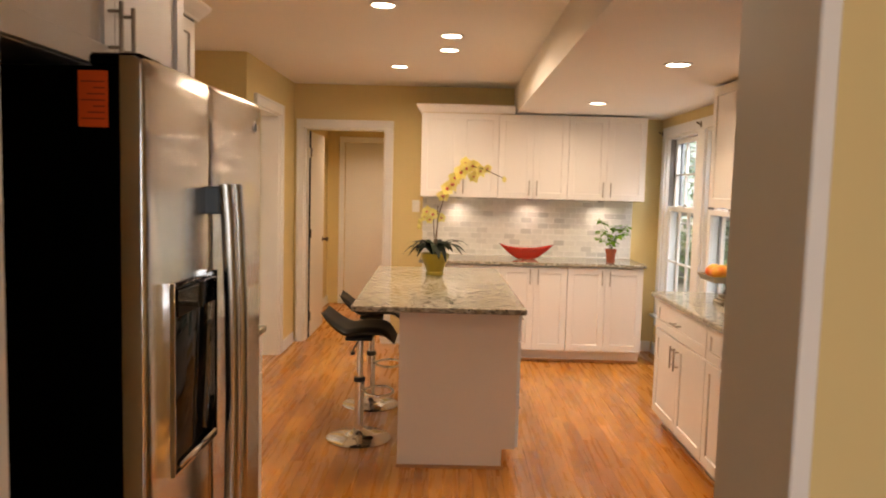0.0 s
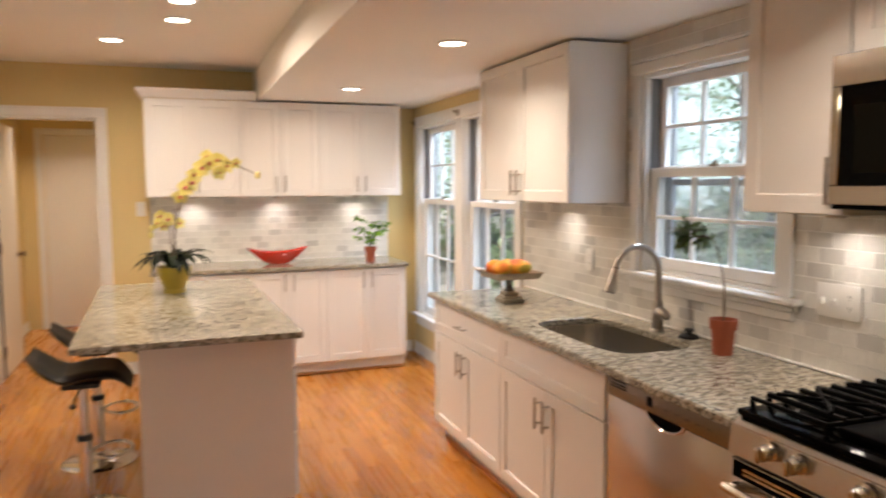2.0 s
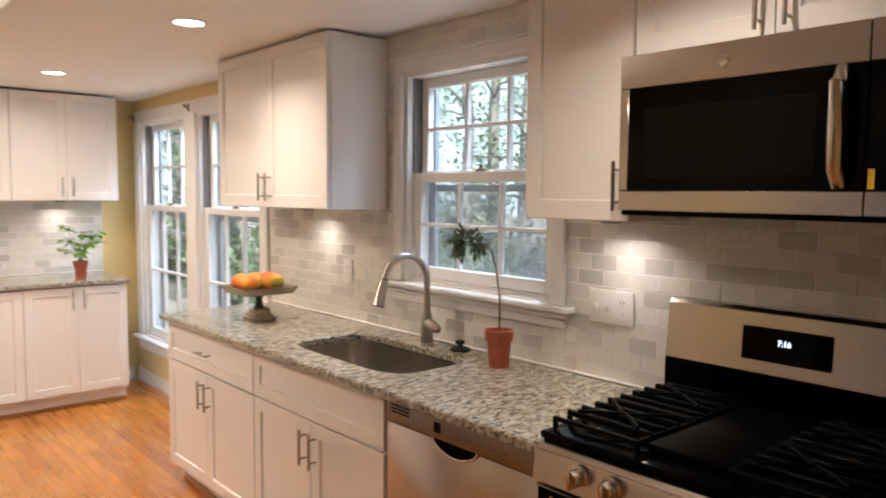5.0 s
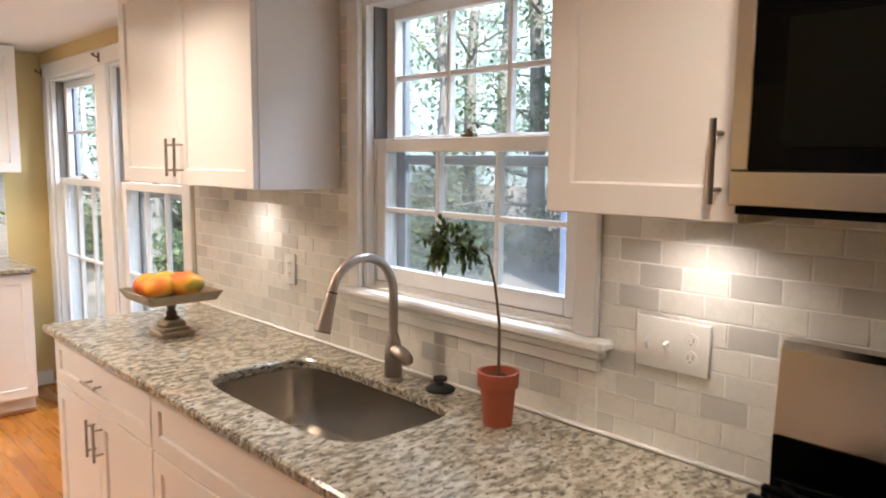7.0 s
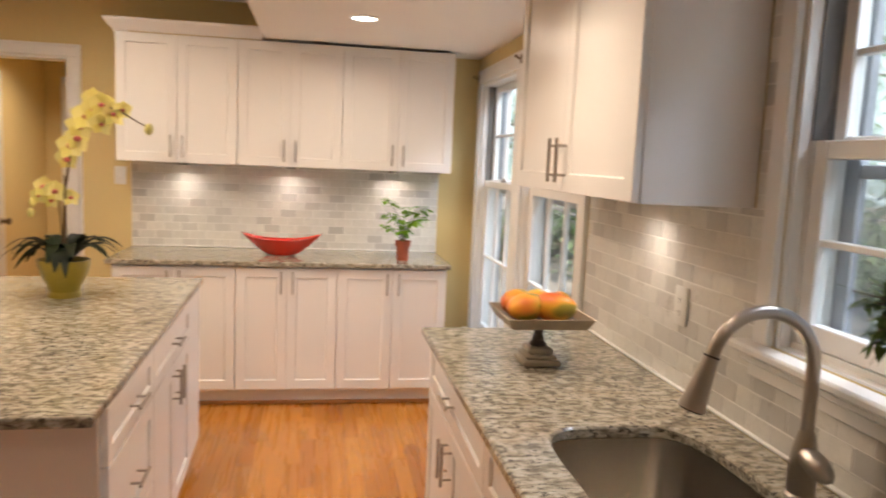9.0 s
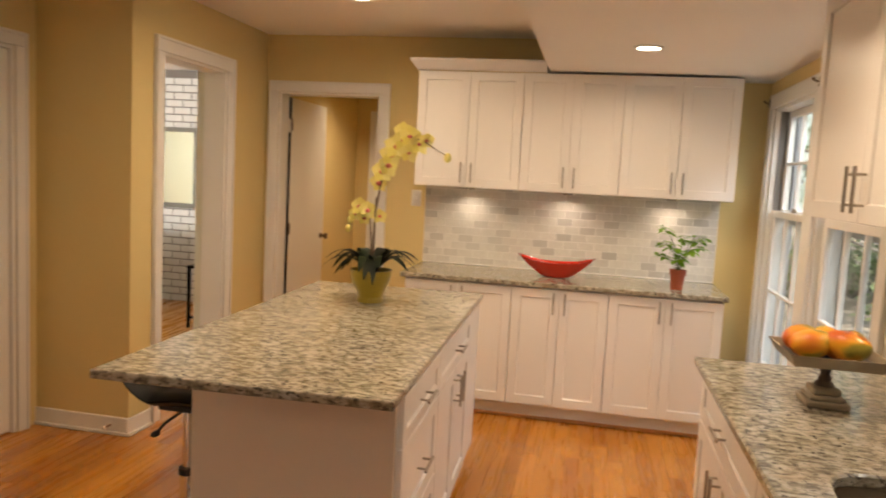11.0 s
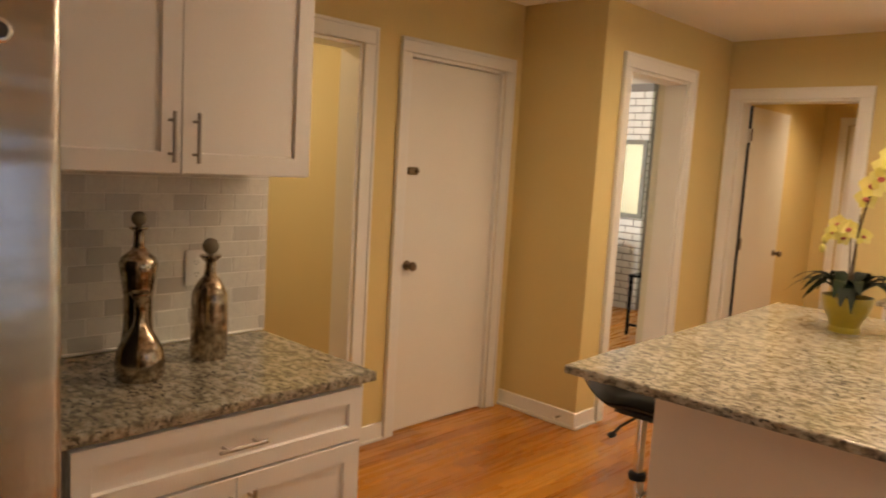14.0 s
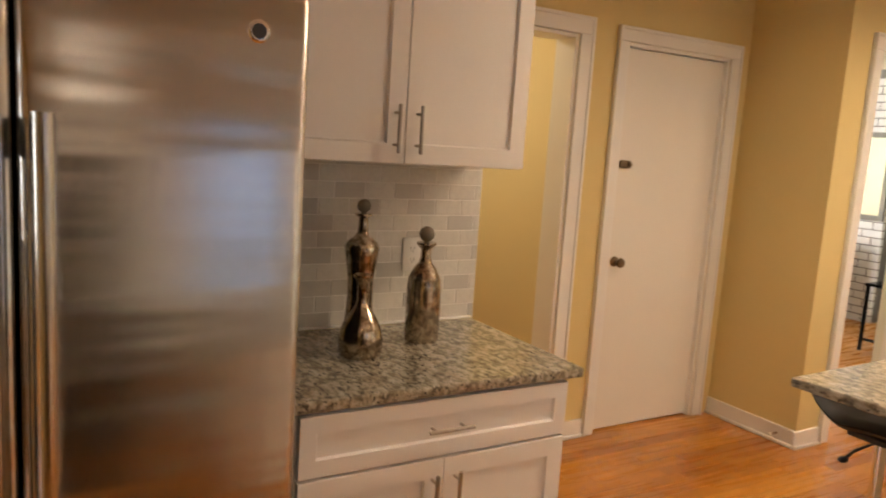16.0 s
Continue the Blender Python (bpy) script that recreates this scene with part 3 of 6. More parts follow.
# ---- cabinets ----
def shaker(w, h, t=0.02, rail=0.055, recess=0.009):
    """A framed panel front: local x 0..w, z 0..h, its face at y = -t."""
    b = bmesh.new()
    r = min(rail, h * 0.28, w * 0.3)
    e = 0.0015
    o = [(e, e), (w - e, e), (w - e, h - e), (e, h - e)]
    i = [(r, r), (w - r, r), (w - r, h - r), (r, h - r)]
    k = r + 0.004
    j = [(k, k), (w - k, k), (w - k, h - k), (k, h - k)]
    full = [(0, 0), (w, 0), (w, h), (0, h)]
    loops = [[b.verts.new((x, y, z)) for x, z in ring] for ring, y in ((full, 0), (full, -t + e), (o, -t), (i, -t), (j, -t + recess))]
    for lo, hi in zip(loops, loops[1:]):
        for n in range(4):
            b.faces.new((lo[n], lo[(n + 1) % 4], hi[(n + 1) % 4], hi[n]))
    b.faces.new(loops[-1])
    b.faces.new(loops[0][::-1])
    bmesh.ops.recalc_face_normals(b, faces=b.faces[:])
    return b


def bar_pull(x, z, upright=True, length=0.135, y=-0.02):
    d = Vector((0, 0, 1)) if upright else Vector((1, 0, 0))
    c = Vector((x, y - 0.032, z))
    b = rod(c - d * length / 2, c + d * length / 2, 0.0055, seg=12)
    for s in (-0.33, 0.33):
        q = c + d * length * s
        join(b, rod(q, q + Vector((0, 0.032, 0)), 0.0042, seg=8))
    return b


def cabinet(name, m, w, d, h, fronts, label, category="cabinet", group="", toe=0.0, toe_in=0.06):
    """A cabinet unit, its front at local y = 0. fronts: (part name, x0, x1, z0, z1, handle) with handle None or (x, z, upright)."""
    root = thing(name, m, label, category, group)
    b = box(0, w, 0, d, toe, h, bevel=0.0015)
    part("body", b, WHITE, root)
    if toe:
        part("toe_kick", box(0.0, w, toe_in, d, 0, toe - 0.001), WHITE, root)
    for kind, x0, x1, z0, z1, handle in fronts:
        f = part(kind, moved(shaker(x1 - x0, z1 - z0), Matrix.Translation((x0, 0, z0))), WHITE, root, "", False)
        if handle:
            part("handle", bar_pull(*handle), NICKEL, f, "brushed nickel bar pull")
    return root


def pair(w, z0, z1, hz, gap=0.003):
    """Two doors meeting in the middle, with upright pulls at the height hz."""
    return [("door", gap, w / 2 - gap / 2, z0, z1, (w / 2 - 0.035, hz, True)), ("door", w / 2 + gap / 2, w - gap, z0, z1, (w / 2 + 0.035, hz, True))]


def facing(side, x, y, z):
    return pose(x, y, z, 0, 0, {"south": 0, "west": -90, "east": 90}[side])


UH = UT - UB
for x0, x1 in ((0.315, 1.026), (1.026, 1.665), (1.665, 2.375)):
    cabinet("upper_cabinet", facing("south", x0, YB - 0.307, UB), x1 - x0, 0.305, UH, pair(x1 - x0, 0.003, UH - 0.003, 0.10),
            "white shaker wall cabinet with two doors over back counter", group="back wall cabinets")
for x0, x1 in ((0.36, 1.055), (1.055, 1.653), (1.653, 2.325)):
    w = x1 - x0
    cabinet("base_cabinet", facing("south", x0, YB - 0.60, FZ), w, 0.598, 0.868, pair(w, 0.115, 0.860, 0.775),
            "white shaker base cabinet with two doors under granite", group="back base cabinets", toe=0.10)
# window side
cabinet("upper_cabinet", facing("west", XE - 0.307, 5.385, UB), 1.08, 0.305, UH, pair(1.08, 0.003, UH - 0.003, 0.10),
        "white shaker wall cabinet beside sink window")
cabinet("upper_cabinet", facing("west", XE - 0.307, 3.157, UB), 0.392, 0.305, UH, [("door", 0.003, 0.389, 0.003, UH - 0.003, (0.355, 0.10, True))],
        "narrow white shaker wall cabinet with one door beside microwave")
cabinet("upper_cabinet", facing("west", XE - 0.307, 2.762, 1.845), 0.76, 0.305, UT - 1.845, pair(0.76, 0.003, UT - 1.848, 0.085),
        "short white shaker wall cabinet over microwave")
w = 0.953
cabinet("base_cabinet", facing("west", XE - 0.61, 5.368, FZ), w, 0.608, 0.868,
        pair(w, 0.115, 0.667, 0.565) + [("drawer_front", 0.003, w - 0.003, 0.674, 0.860, (w / 2, 0.765, False))],
        "white shaker base cabinet with drawer and two doors", toe=0.10)
w = 0.925
cabinet("sink_cabinet", facing("west", XE - 0.61, 4.413, FZ), w, 0.608, 0.64,
        pair(w, 0.115, 0.667, 0.565) + [("drawer_front", 0.003, w - 0.003, 0.674, 0.860, None)],
        "white shaker sink base cabinet with false drawer front", toe=0.10)
# refrigerator side
w = 0.82
cabinet("base_cabinet", facing("east", XW + 0.605, 2.985, FZ), w, 0.603, 0.868,
        pair(w, 0.115, 0.695, 0.595) + [("drawer_front", 0.003, w - 0.003, 0.703, 0.860, (w / 2, 0.785, False))],
        "white shaker base cabinet with drawer beside refrigerator", toe=0.10)
cabinet("upper_cabinet", facing("east", XW + 0.307, 2.955, UB), 0.845, 0.305, UH, pair(0.845, 0.003, UH - 0.003, 0.10),
        "white shaker wall cabinet beside refrigerator")
cabinet("upper_cabinet", facing("east", -0.27, 1.985, 1.755), 0.965, 0.56, UT - 1.755, pair(0.965, 0.003, UT - 1.758, 0.10),
        "white shaker wall cabinet over refrigerator")


def crown(name, m, w, left=True, right=True, d=0.33, label="white crown moulding on wall cabinets"):
    """Flared crown along a cabinet's top: local x 0..w, front at y = 0, returning to the wall."""
    b = bmesh.new()
    prof = [(0.0, 0.0), (0.010, 0.0), (0.014, 0.010), (0.030, 0.028), (0.048, 0.052), (0.052, 0.060), (0.052, 0.072), (0.0, 0.072)]
    rows = []
    for o, z in prof:
        rows.append([b.verts.new(p) for p in ((-o * left, d, z), (-o * left, -o, z), (w + o * right, -o, z), (w + o * right, d, z))])
    for n in range(len(rows)):
        lo, hi = rows[n], rows[(n + 1) % len(rows)]
        for k in range(3):
            b.faces.new((lo[k], lo[k + 1], hi[k + 1], hi[k]))
    b.faces.new([rw[0] for rw in rows])
    b.faces.new([rw[3] for rw in rows][::-1])
    bmesh.ops.recalc_face_normals(b, faces=b.faces[:])
    ob = new(name, mesh_of(name, b, WHITE, False))
    ob.matrix_world = m
    return tagged(ob, label, "moulding", "", "structure")


crown("trim_crown_back", facing("south", 0.315, YB - 0.33, UT + 0.002), 0.85, True, False)
crown("trim_crown_side", facing("east", XW + 0.33, 2.955, UT + 0.002), 0.845, False, True)
crown("trim_crown_fridge", facing("east", -0.25, 1.985, UT + 0.002), 0.965, True, True, 0.58)


# ---- countertops ----
def slab(name, x0, x1, y0, y1, label, hole=None):
    if not hole:
        b = box(x0, x1, y0, y1, CZ - 0.03, CZ, bevel=0.006, seg=2)
        return tagged(new(name, mesh_of(name, b, GRANITE, False)), label, "countertop", "", "")
    cx, cy, hx, hy, n = hole
    b = bmesh.new()
    angs = sorted([k * 2 * math.pi / 72 for k in range(72)] + [math.atan2(y - cy, x - cx) % (2 * math.pi) for x in (x0, x1) for y in (y0, y1)])

    def outer(a, grow):
        c, s = math.cos(a), math.sin(a)
        ks = [((x1 if c > 0 else x0) - cx) / c if abs(c) > 1e-9 else 9e9, ((y1 if s > 0 else y0) - cy) / s if abs(s) > 1e-9 else 9e9]
        k = min(ks)
        return min(max(cx + k * c, x0 + grow), x1 - grow), min(max(cy + k * s, y0 + grow), y1 - grow)

    def inner(a, grow=0.0):
        c, s = math.cos(a), math.sin(a)
        k = (abs(c / (hx - grow)) ** n + abs(s / (hy - grow)) ** n) ** (-1 / n)
        return cx + k * c, cy + k * s

    rings = []
    for f, z in ((lambda a: inner(a, -0.004), CZ - 0.03), (lambda a: inner(a), CZ - 0.006), (lambda a: inner(a, -0.005), CZ), (lambda a: outer(a, 0.006), CZ),
                 (lambda a: outer(a, 0.0), CZ - 0.006), (lambda a: outer(a, 0.0), CZ - 0.026), (lambda a: outer(a, 0.004), CZ - 0.03)):
        rings.append([b.verts.new((*f(a), z)) for a in angs])
    rings.append(rings[0])
    for lo, hi in zip(rings, rings[1:]):
        for k in range(len(angs)):
            b.faces.new((lo[k], lo[(k + 1) % len(angs)], hi[(k + 1) % len(angs)], hi[k]))
    bmesh.ops.recalc_face_normals(b, faces=b.faces[:])
    return tagged(new(name, mesh_of(name, b, GRANITE, False)), label, "countertop", "", "")


SINK = (2.265, 3.935, 0.195, 0.37, 5.0)
slab("countertop", XE - 0.665, XE - 0.012, 2.795, 5.385, "speckled beige granite countertop with undermount sink cutout", SINK)
slab("countertop", 0.33, 2.345, YB - 0.645, YB - 0.012, "speckled beige granite countertop along back wall")
slab("countertop", XW + 0.012, XW + 0.632, 2.955, 3.852, "speckled beige granite countertop beside refrigerator")
ISLAND = Matrix.Translation((1.02, 4.40, 0)) @ Matrix.Rotation(radians(1.4), 4, "Z") @ Matrix.Translation((-1.02, -4.40, 0))
IZ = 0.012
it = slab("island_countertop", 0.098, 1.023, 4.397, 6.375, "speckled beige granite island top with overhang")
it.matrix_world = Matrix.Translation((0, 0, IZ)) @ ISLAND

# ---- island ----
isl = thing("island", ISLAND, "white kitchen island with drawers and plain end panel", "island")
part("body", boxes((0.37, 0.995, 4.558, 6.335, FZ + 0.11, 0.813 + IZ)), WHITE, isl, "", False)
part("toe_kick", boxes((0.38, 0.925, 4.57, 6.32, FZ, FZ + 0.1095)), WHITE, isl, "", False)
eb = bmesh.new()
vs = [(0.362, FZ), (0.925, FZ), (0.925, FZ + 0.11), (0.997, FZ + 0.11), (0.997, 0.814 + IZ), (0.362, 0.814 + IZ)]
f0 = [eb.verts.new((x, 4.538, z)) for x, z in vs]
f1 = [eb.verts.new((x, 4.556, z)) for x, z in vs]
eb.faces.new(f0)
eb.faces.new(f1[::-1])
for k in range(6):
    eb.faces.new((f0[k], f1[k], f1[(k + 1) % 6], f0[(k + 1) % 6]))
bmesh.ops.recalc_face_normals(eb, faces=eb.faces[:])
part("end_panel", eb, PANEL, isl, "plain cream end panel", False)
part("back_panel", boxes((0.350, 0.368, 4.54, 6.335, FZ, 0.814 + IZ)), PANEL, isl, "plain cream back panel", False)
part("shoe_moulding", boxes((0.345, 0.935, 4.524, 4.536, FZ, FZ + 0.016)), OAKTRIM, isl, "thin oak strip at the floor", False)
ME = facing("east", 0.997, 4.56, FZ)
fronts = [("drawer_front", 0.004, 0.595, 0.705 + IZ, 0.861 + IZ, (0.295, 0.795, False)), ("drawer_front", 0.004, 0.595, 0.415, 0.698 + IZ, (0.295, 0.56, False)),
          ("drawer_front", 0.004, 0.595, 0.115, 0.408, (0.295, 0.27, False)), ("drawer_front", 0.603, 1.425, 0.705 + IZ, 0.861 + IZ, (1.014, 0.795, False)),
          ("door", 0.603, 1.012, 0.115, 0.698 + IZ, (0.975, 0.62, True)), ("door", 1.016, 1.425, 0.115, 0.698 + IZ, (1.053, 0.62, True))]
part("side_panel", boxes((0.997, 1.012, 5.992, 6.335, FZ + 0.11, 0.812 + IZ)), WHITE, isl, "", False)
for kind, x0, x1, z0, z1, hd in fronts:
    f = part(kind, moved(shaker(x1 - x0, z1 - z0), ME @ Matrix.Translation((x0, 0, z0))), WHITE, isl, "", False)
    part("handle", moved(bar_pull(*hd), ME), NICKEL, f, "brushed nickel bar pull")


# ---- windows ----
def sash(root, name, w, h, y, z, cols=3, rows=2, bottom=0.05):
    """A sash with muntins; local x 0..w, its panes parts of their own."""
    st, t, mu = 0.042, 0.034, 0.016
    b = bmesh.new()
    box(0, st, y, y + t, z, z + h, bevel=0.003, bm=b)
    box(w - st, w, y, y + t, z, z + h, bevel=0.003, bm=b)
    box(st, w - st, y, y + t, z, z + bottom, bevel=0.003, bm=b)
    box(st, w - st, y, y + t, z + h - 0.042, z + h, bevel=0.003, bm=b)
    gw, gh = w - 2 * st, h - bottom - 0.042
    for c in range(1, cols):
        xx = st + gw * c / cols
        box(xx - mu / 2, xx + mu / 2, y + 0.004, y + t - 0.004, z + bottom, z + h - 0.042, bevel=0.003, bm=b)
    for r in range(1, rows):
        zz = z + bottom + gh * r / rows
        for c in range(cols):
            xa, xb = st + gw * c / cols + (mu / 2 if c else 0), st + gw * (c + 1) / cols - (mu / 2 if c < cols - 1 else 0)
            box(xa, xb, y + 0.004, y + t - 0.004, zz - mu / 2, zz + mu / 2, bevel=0.003, bm=b)
    s = part(name, b, TRIM, root)
    for c in range(cols):
        for r in range(rows):
            xa, xb = st + gw * c / cols, st + gw * (c + 1) / cols
            za, zb = z + bottom + gh * r / rows, z + bottom + gh * (r + 1) / rows
            p = part("pane", box(xa + 0.002, xb - 0.002, y + 0.015, y + 0.018, za + 0.002, zb - 0.002), GLASS, s, "", False)
            p.visible_shadow = False
    return s


def double_hung(name, m, w, h, rail, label):
    """A double-hung window in an opening w by h, room side at y = 0; rail: height of the meeting rail."""
    root = thing(name, m, label, "window", "", "structure")
    b = bmesh.new()
    box(0, 0.018, 0.0, 0.15, 0, h, bm=b)
    box(w - 0.018, w, 0.0, 0.15, 0, h, bm=b)
    box(0.018, w - 0.018, 0.0, 0.15, h - 0.018, h, bm=b)
    box(0.018, w - 0.018, 0.03, 0.155, 0, 0.02, bm=b)
    part("window_frame", b, TRIM, root, "", False)
    for x0 in (0.018, w - 0.026):
        lb = bmesh.new()
        box(x0, x0 + 0.008, 0.03, 0.12, rail + 0.02, h - 0.018, bm=lb)
        box(x0 - 0.001, x0 + 0.009, 0.066, 0.074, rail + 0.02, h - 0.018, bm=lb)
        part("jamb_liner", lb, TRACK, root, "grey sash track", False)
        part("jamb_liner", box(x0, x0 + 0.008, 0.03, 0.12, 0.02, rail + 0.0195), TRIM, root, "white sash track", False)
    sb = bmesh.new()
    for x0 in (0.018, w - 0.063):
        box(x0, x0 + 0.045, 0.125, 0.148, 0.02, h - 0.018, bevel=0.002, bm=sb)
    for z0, z1 in ((0.02, 0.045), (rail - 0.062, rail - 0.030), (h - 0.045, h - 0.018)):
        box(0.063, w - 0.063, 0.127, 0.146, z0, z1, bevel=0.002, bm=sb)
    part("storm_frame", sb, STORM, root, "grey outer storm window frame", False)
    if h < 1.2:
        sc = part("insect_screen", box(0.064, w - 0.064, 0.134, 0.1352, 0.046, rail - 0.063), MESH, root, "fine grey insect screen", False)
        sc.visible_shadow = False
    low = sash(root, "lower_sash", w - 0.056, rail + 0.02 - 0.022, 0.033, 0.022)
    up = sash(root, "upper_sash", w - 0.056, h - 0.02 - rail + 0.02, 0.075, rail - 0.02)
    for s in (low, up):
        s.location.x = 0.028
    lk = box(w / 2 - 0.025, w / 2 + 0.025, 0.036, 0.062, rail + 0.0205, rail + 0.032, bevel=0.003)
    join(lk, ball((w / 2, 0.05, rail + 0.036), 0.010))
    join(lk, rod((w / 2 - 0.004, 0.05, rail + 0.038), (w / 2 + 0.02, 0.036, rail + 0.045), 0.004))
    part("sash_lock", lk, BRONZE, root, "aged brass sash lock")
    return root


double_hung("window_1", facing("west", XE, 4.18, 1.08), 0.87, 0.92, 0.465, "white double-hung window over sink, six panes each")
double_hung("window_2", facing("west", XE, 6.44, 0.33), 0.91, 1.67, 1.015, "tall white double-hung window with divided panes")
double_hung("window_3", facing("west", XE, 7.52, 0.33), 0.91, 1.67, 1.015, "tall white double-hung window with divided panes")
b = bmesh.new()
for y0, y1, z0, z1 in ((4.18, 4.24, 1.08, 2.0), (3.245, 3.31, 1.08, 2.0), (3.245, 4.24, 2.0, 2.052)):
    box(XE - 0.022, XE, y0, y1, z0, z1, bevel=0.004, bm=b)
box(XE - 0.034, XE, 3.235, 4.25, 2.052, 2.066, bevel=0.004, bm=b)
box(XE - 0.06, XE - 0.0005, 3.20, 4.285, 1.055, 1.079, bevel=0.007, bm=b)
box(XE - 0.034, XE, 3.22, 4.265, 1.030, 1.0545, bevel=0.006, bm=b)
box(XE - 0.020, XE, 3.235, 4.25, 0.995, 1.0295, bevel=0.004, bm=b)
box(XE, XE + 0.10, 3.312, 4.178, 1.0805, 1.086, bm=b)
solid("trim_sink_window", b, TRIM, "white painted window casing with sill and apron", "trim", smooth=True)
b = bmesh.new()
for y0, y1, z0, z1 in ((7.52, 7.61, 0.33, 2.0), (6.44, 6.61, 0.33, 2.0), (5.44, 5.53, 0.33, 2.0), (5.44, 7.61, 2.0, 2.09)):
    box(XE - 0.022, XE, y0, y1, z0, z1, bevel=0.004, bm=b)
box(XE - 0.06, XE - 0.0005, 5.43, 7.64, 0.305, 0.329, bevel=0.007, bm=b)
box(XE - 0.020, XE, 5.44, 7.61, 0.22, 0.304, bevel=0.004, bm=b)
for y0, y1 in ((5.532, 6.438), (6.612, 7.518)):
    box(XE, XE + 0.10, y0, y1, 0.3305, 0.336, bm=b)
solid("trim_back_windows", b, TRIM, "white painted casing round paired tall windows", "trim", smooth=True)


for nm, c0 in (("trim_shoe_back", (0.36, 2.325, YB - 0.553, YB - 0.541)), ("trim_shoe_east", (XE - 0.563, XE - 0.551, 3.49, 5.366)), ("trim_shoe_west", (XW + 0.546, XW + 0.558, 2.99, 3.80))):
    solid(nm, box(*c0, FZ, FZ + 0.022, bevel=0.004), OAKTRIM, "oak shoe moulding under cabinets", "trim", smooth=True)
stop = thing("door_stop", pose(-1.02, 6.041, 0.0), "small brass door stop on baseboard", "door stop")
part("rod", rod((0, 0, 0), (0, -0.055, 0), 0.006, seg=10), BRONZE, stop)
part("tip", rod((0, -0.0552, 0), (0, -0.070, 0), 0.010, seg=12), PLATE, stop, "white rubber tip")


# ---- doors ----
def slab_door(name, m, w, h, knob_x, label, bolt=False, hinges=True):
    """A flush door leaf: local x 0..w, thickness y 0..0.035, its seen face at y = 0."""
    root = thing(name, m, label, "door", "", "structure")
    part("leaf", box(0, w, 0, 0.035, 0.008, h, bevel=0.002), DOORWHITE, root, "", False)
    for s, y in ((-1, 0.0), (1, 0.035)):
        k = lathe([(0.0, 0), (0.028, 0), (0.028, 0.004), (0.012, 0.008), (0.011, 0.03), (0.022, 0.038), (0.027, 0.05), (0.022, 0.062), (0.0, 0.066)], 20, closed=False)
        moved(k, Matrix.Translation((knob_x, y, 0.95)) @ Matrix.Rotation(radians(90 * -s if s > 0 else 90), 4, "X"))
        part("door_knob", k, BRONZE, root, "aged brass door knob")
    if bolt:
        d = box(knob_x - 0.035, knob_x + 0.04, -0.02, 0, 1.45, 1.49, bevel=0.006)
        join(d, rod((knob_x + 0.02, -0.034, 1.47), (knob_x + 0.02, -0.02, 1.47), 0.010))
        part("deadbolt", d, BRONZE, root, "dark surface deadbolt")
    if hinges:
        for z in (0.22, 1.05, 1.85):
            part("hinge", rod((w if knob_x < w / 2 else 0, -0.006, z - 0.045), (w if knob_x < w / 2 else 0, -0.006, z + 0.045), 0.006), BRONZE, root)
    return root


slab_door("door_1", facing("east", -1.530, 5.14, FZ), 0.742, 2.063, 0.055, "closed white flush door with dark knob and bolt", True, False)
# the rear hall door stands open at a right angle
slab_door("door_2", pose(-0.790, 7.866, FZ, 0, 0, 90), 0.75, 2.055, 0.69, "open white flush door with dark knob", False, True)
# near-black strips stand in for the shadow between open door and jamb
GAPSHADE = plain("dark_gap_shade", (0.02, 0.018, 0.016), 0.8, vary=0.1)
for z0, z1 in ((FZ + 0.01, 1.74), (1.84, 2.0)):
    solid("door_gap_shade", box(-0.8015, -0.789, 7.838, 7.864, z0, z1, bevel=0.001), GAPSHADE, "dark strip standing in for the shaded gap along the hinge jamb", "trim")
slab_door("door_3", pose(-0.777, 10.13, FZ), 0.774, 2.083, 0.69, "closed cream hall door", False, False)


# ---- tiled backsplash ----
TP, TH, TG, TT = 0.1065, 0.0535, 0.0030, 0.0016
tile_meshes = {}


def tile_geo(w, h):
    e = 0.0008
    v = [(0, 0, 0), (w, 0, 0), (w, 0, h), (0, 0, h), (e, -TT, e), (w - e, -TT, e), (w - e, -TT, h - e), (e, -TT, h - e)]
    return v, [(4, 5, 6, 7), (0, 1, 5, 4), (1, 2, 6, 5), (2, 3, 7, 6), (3, 0, 4, 7)]


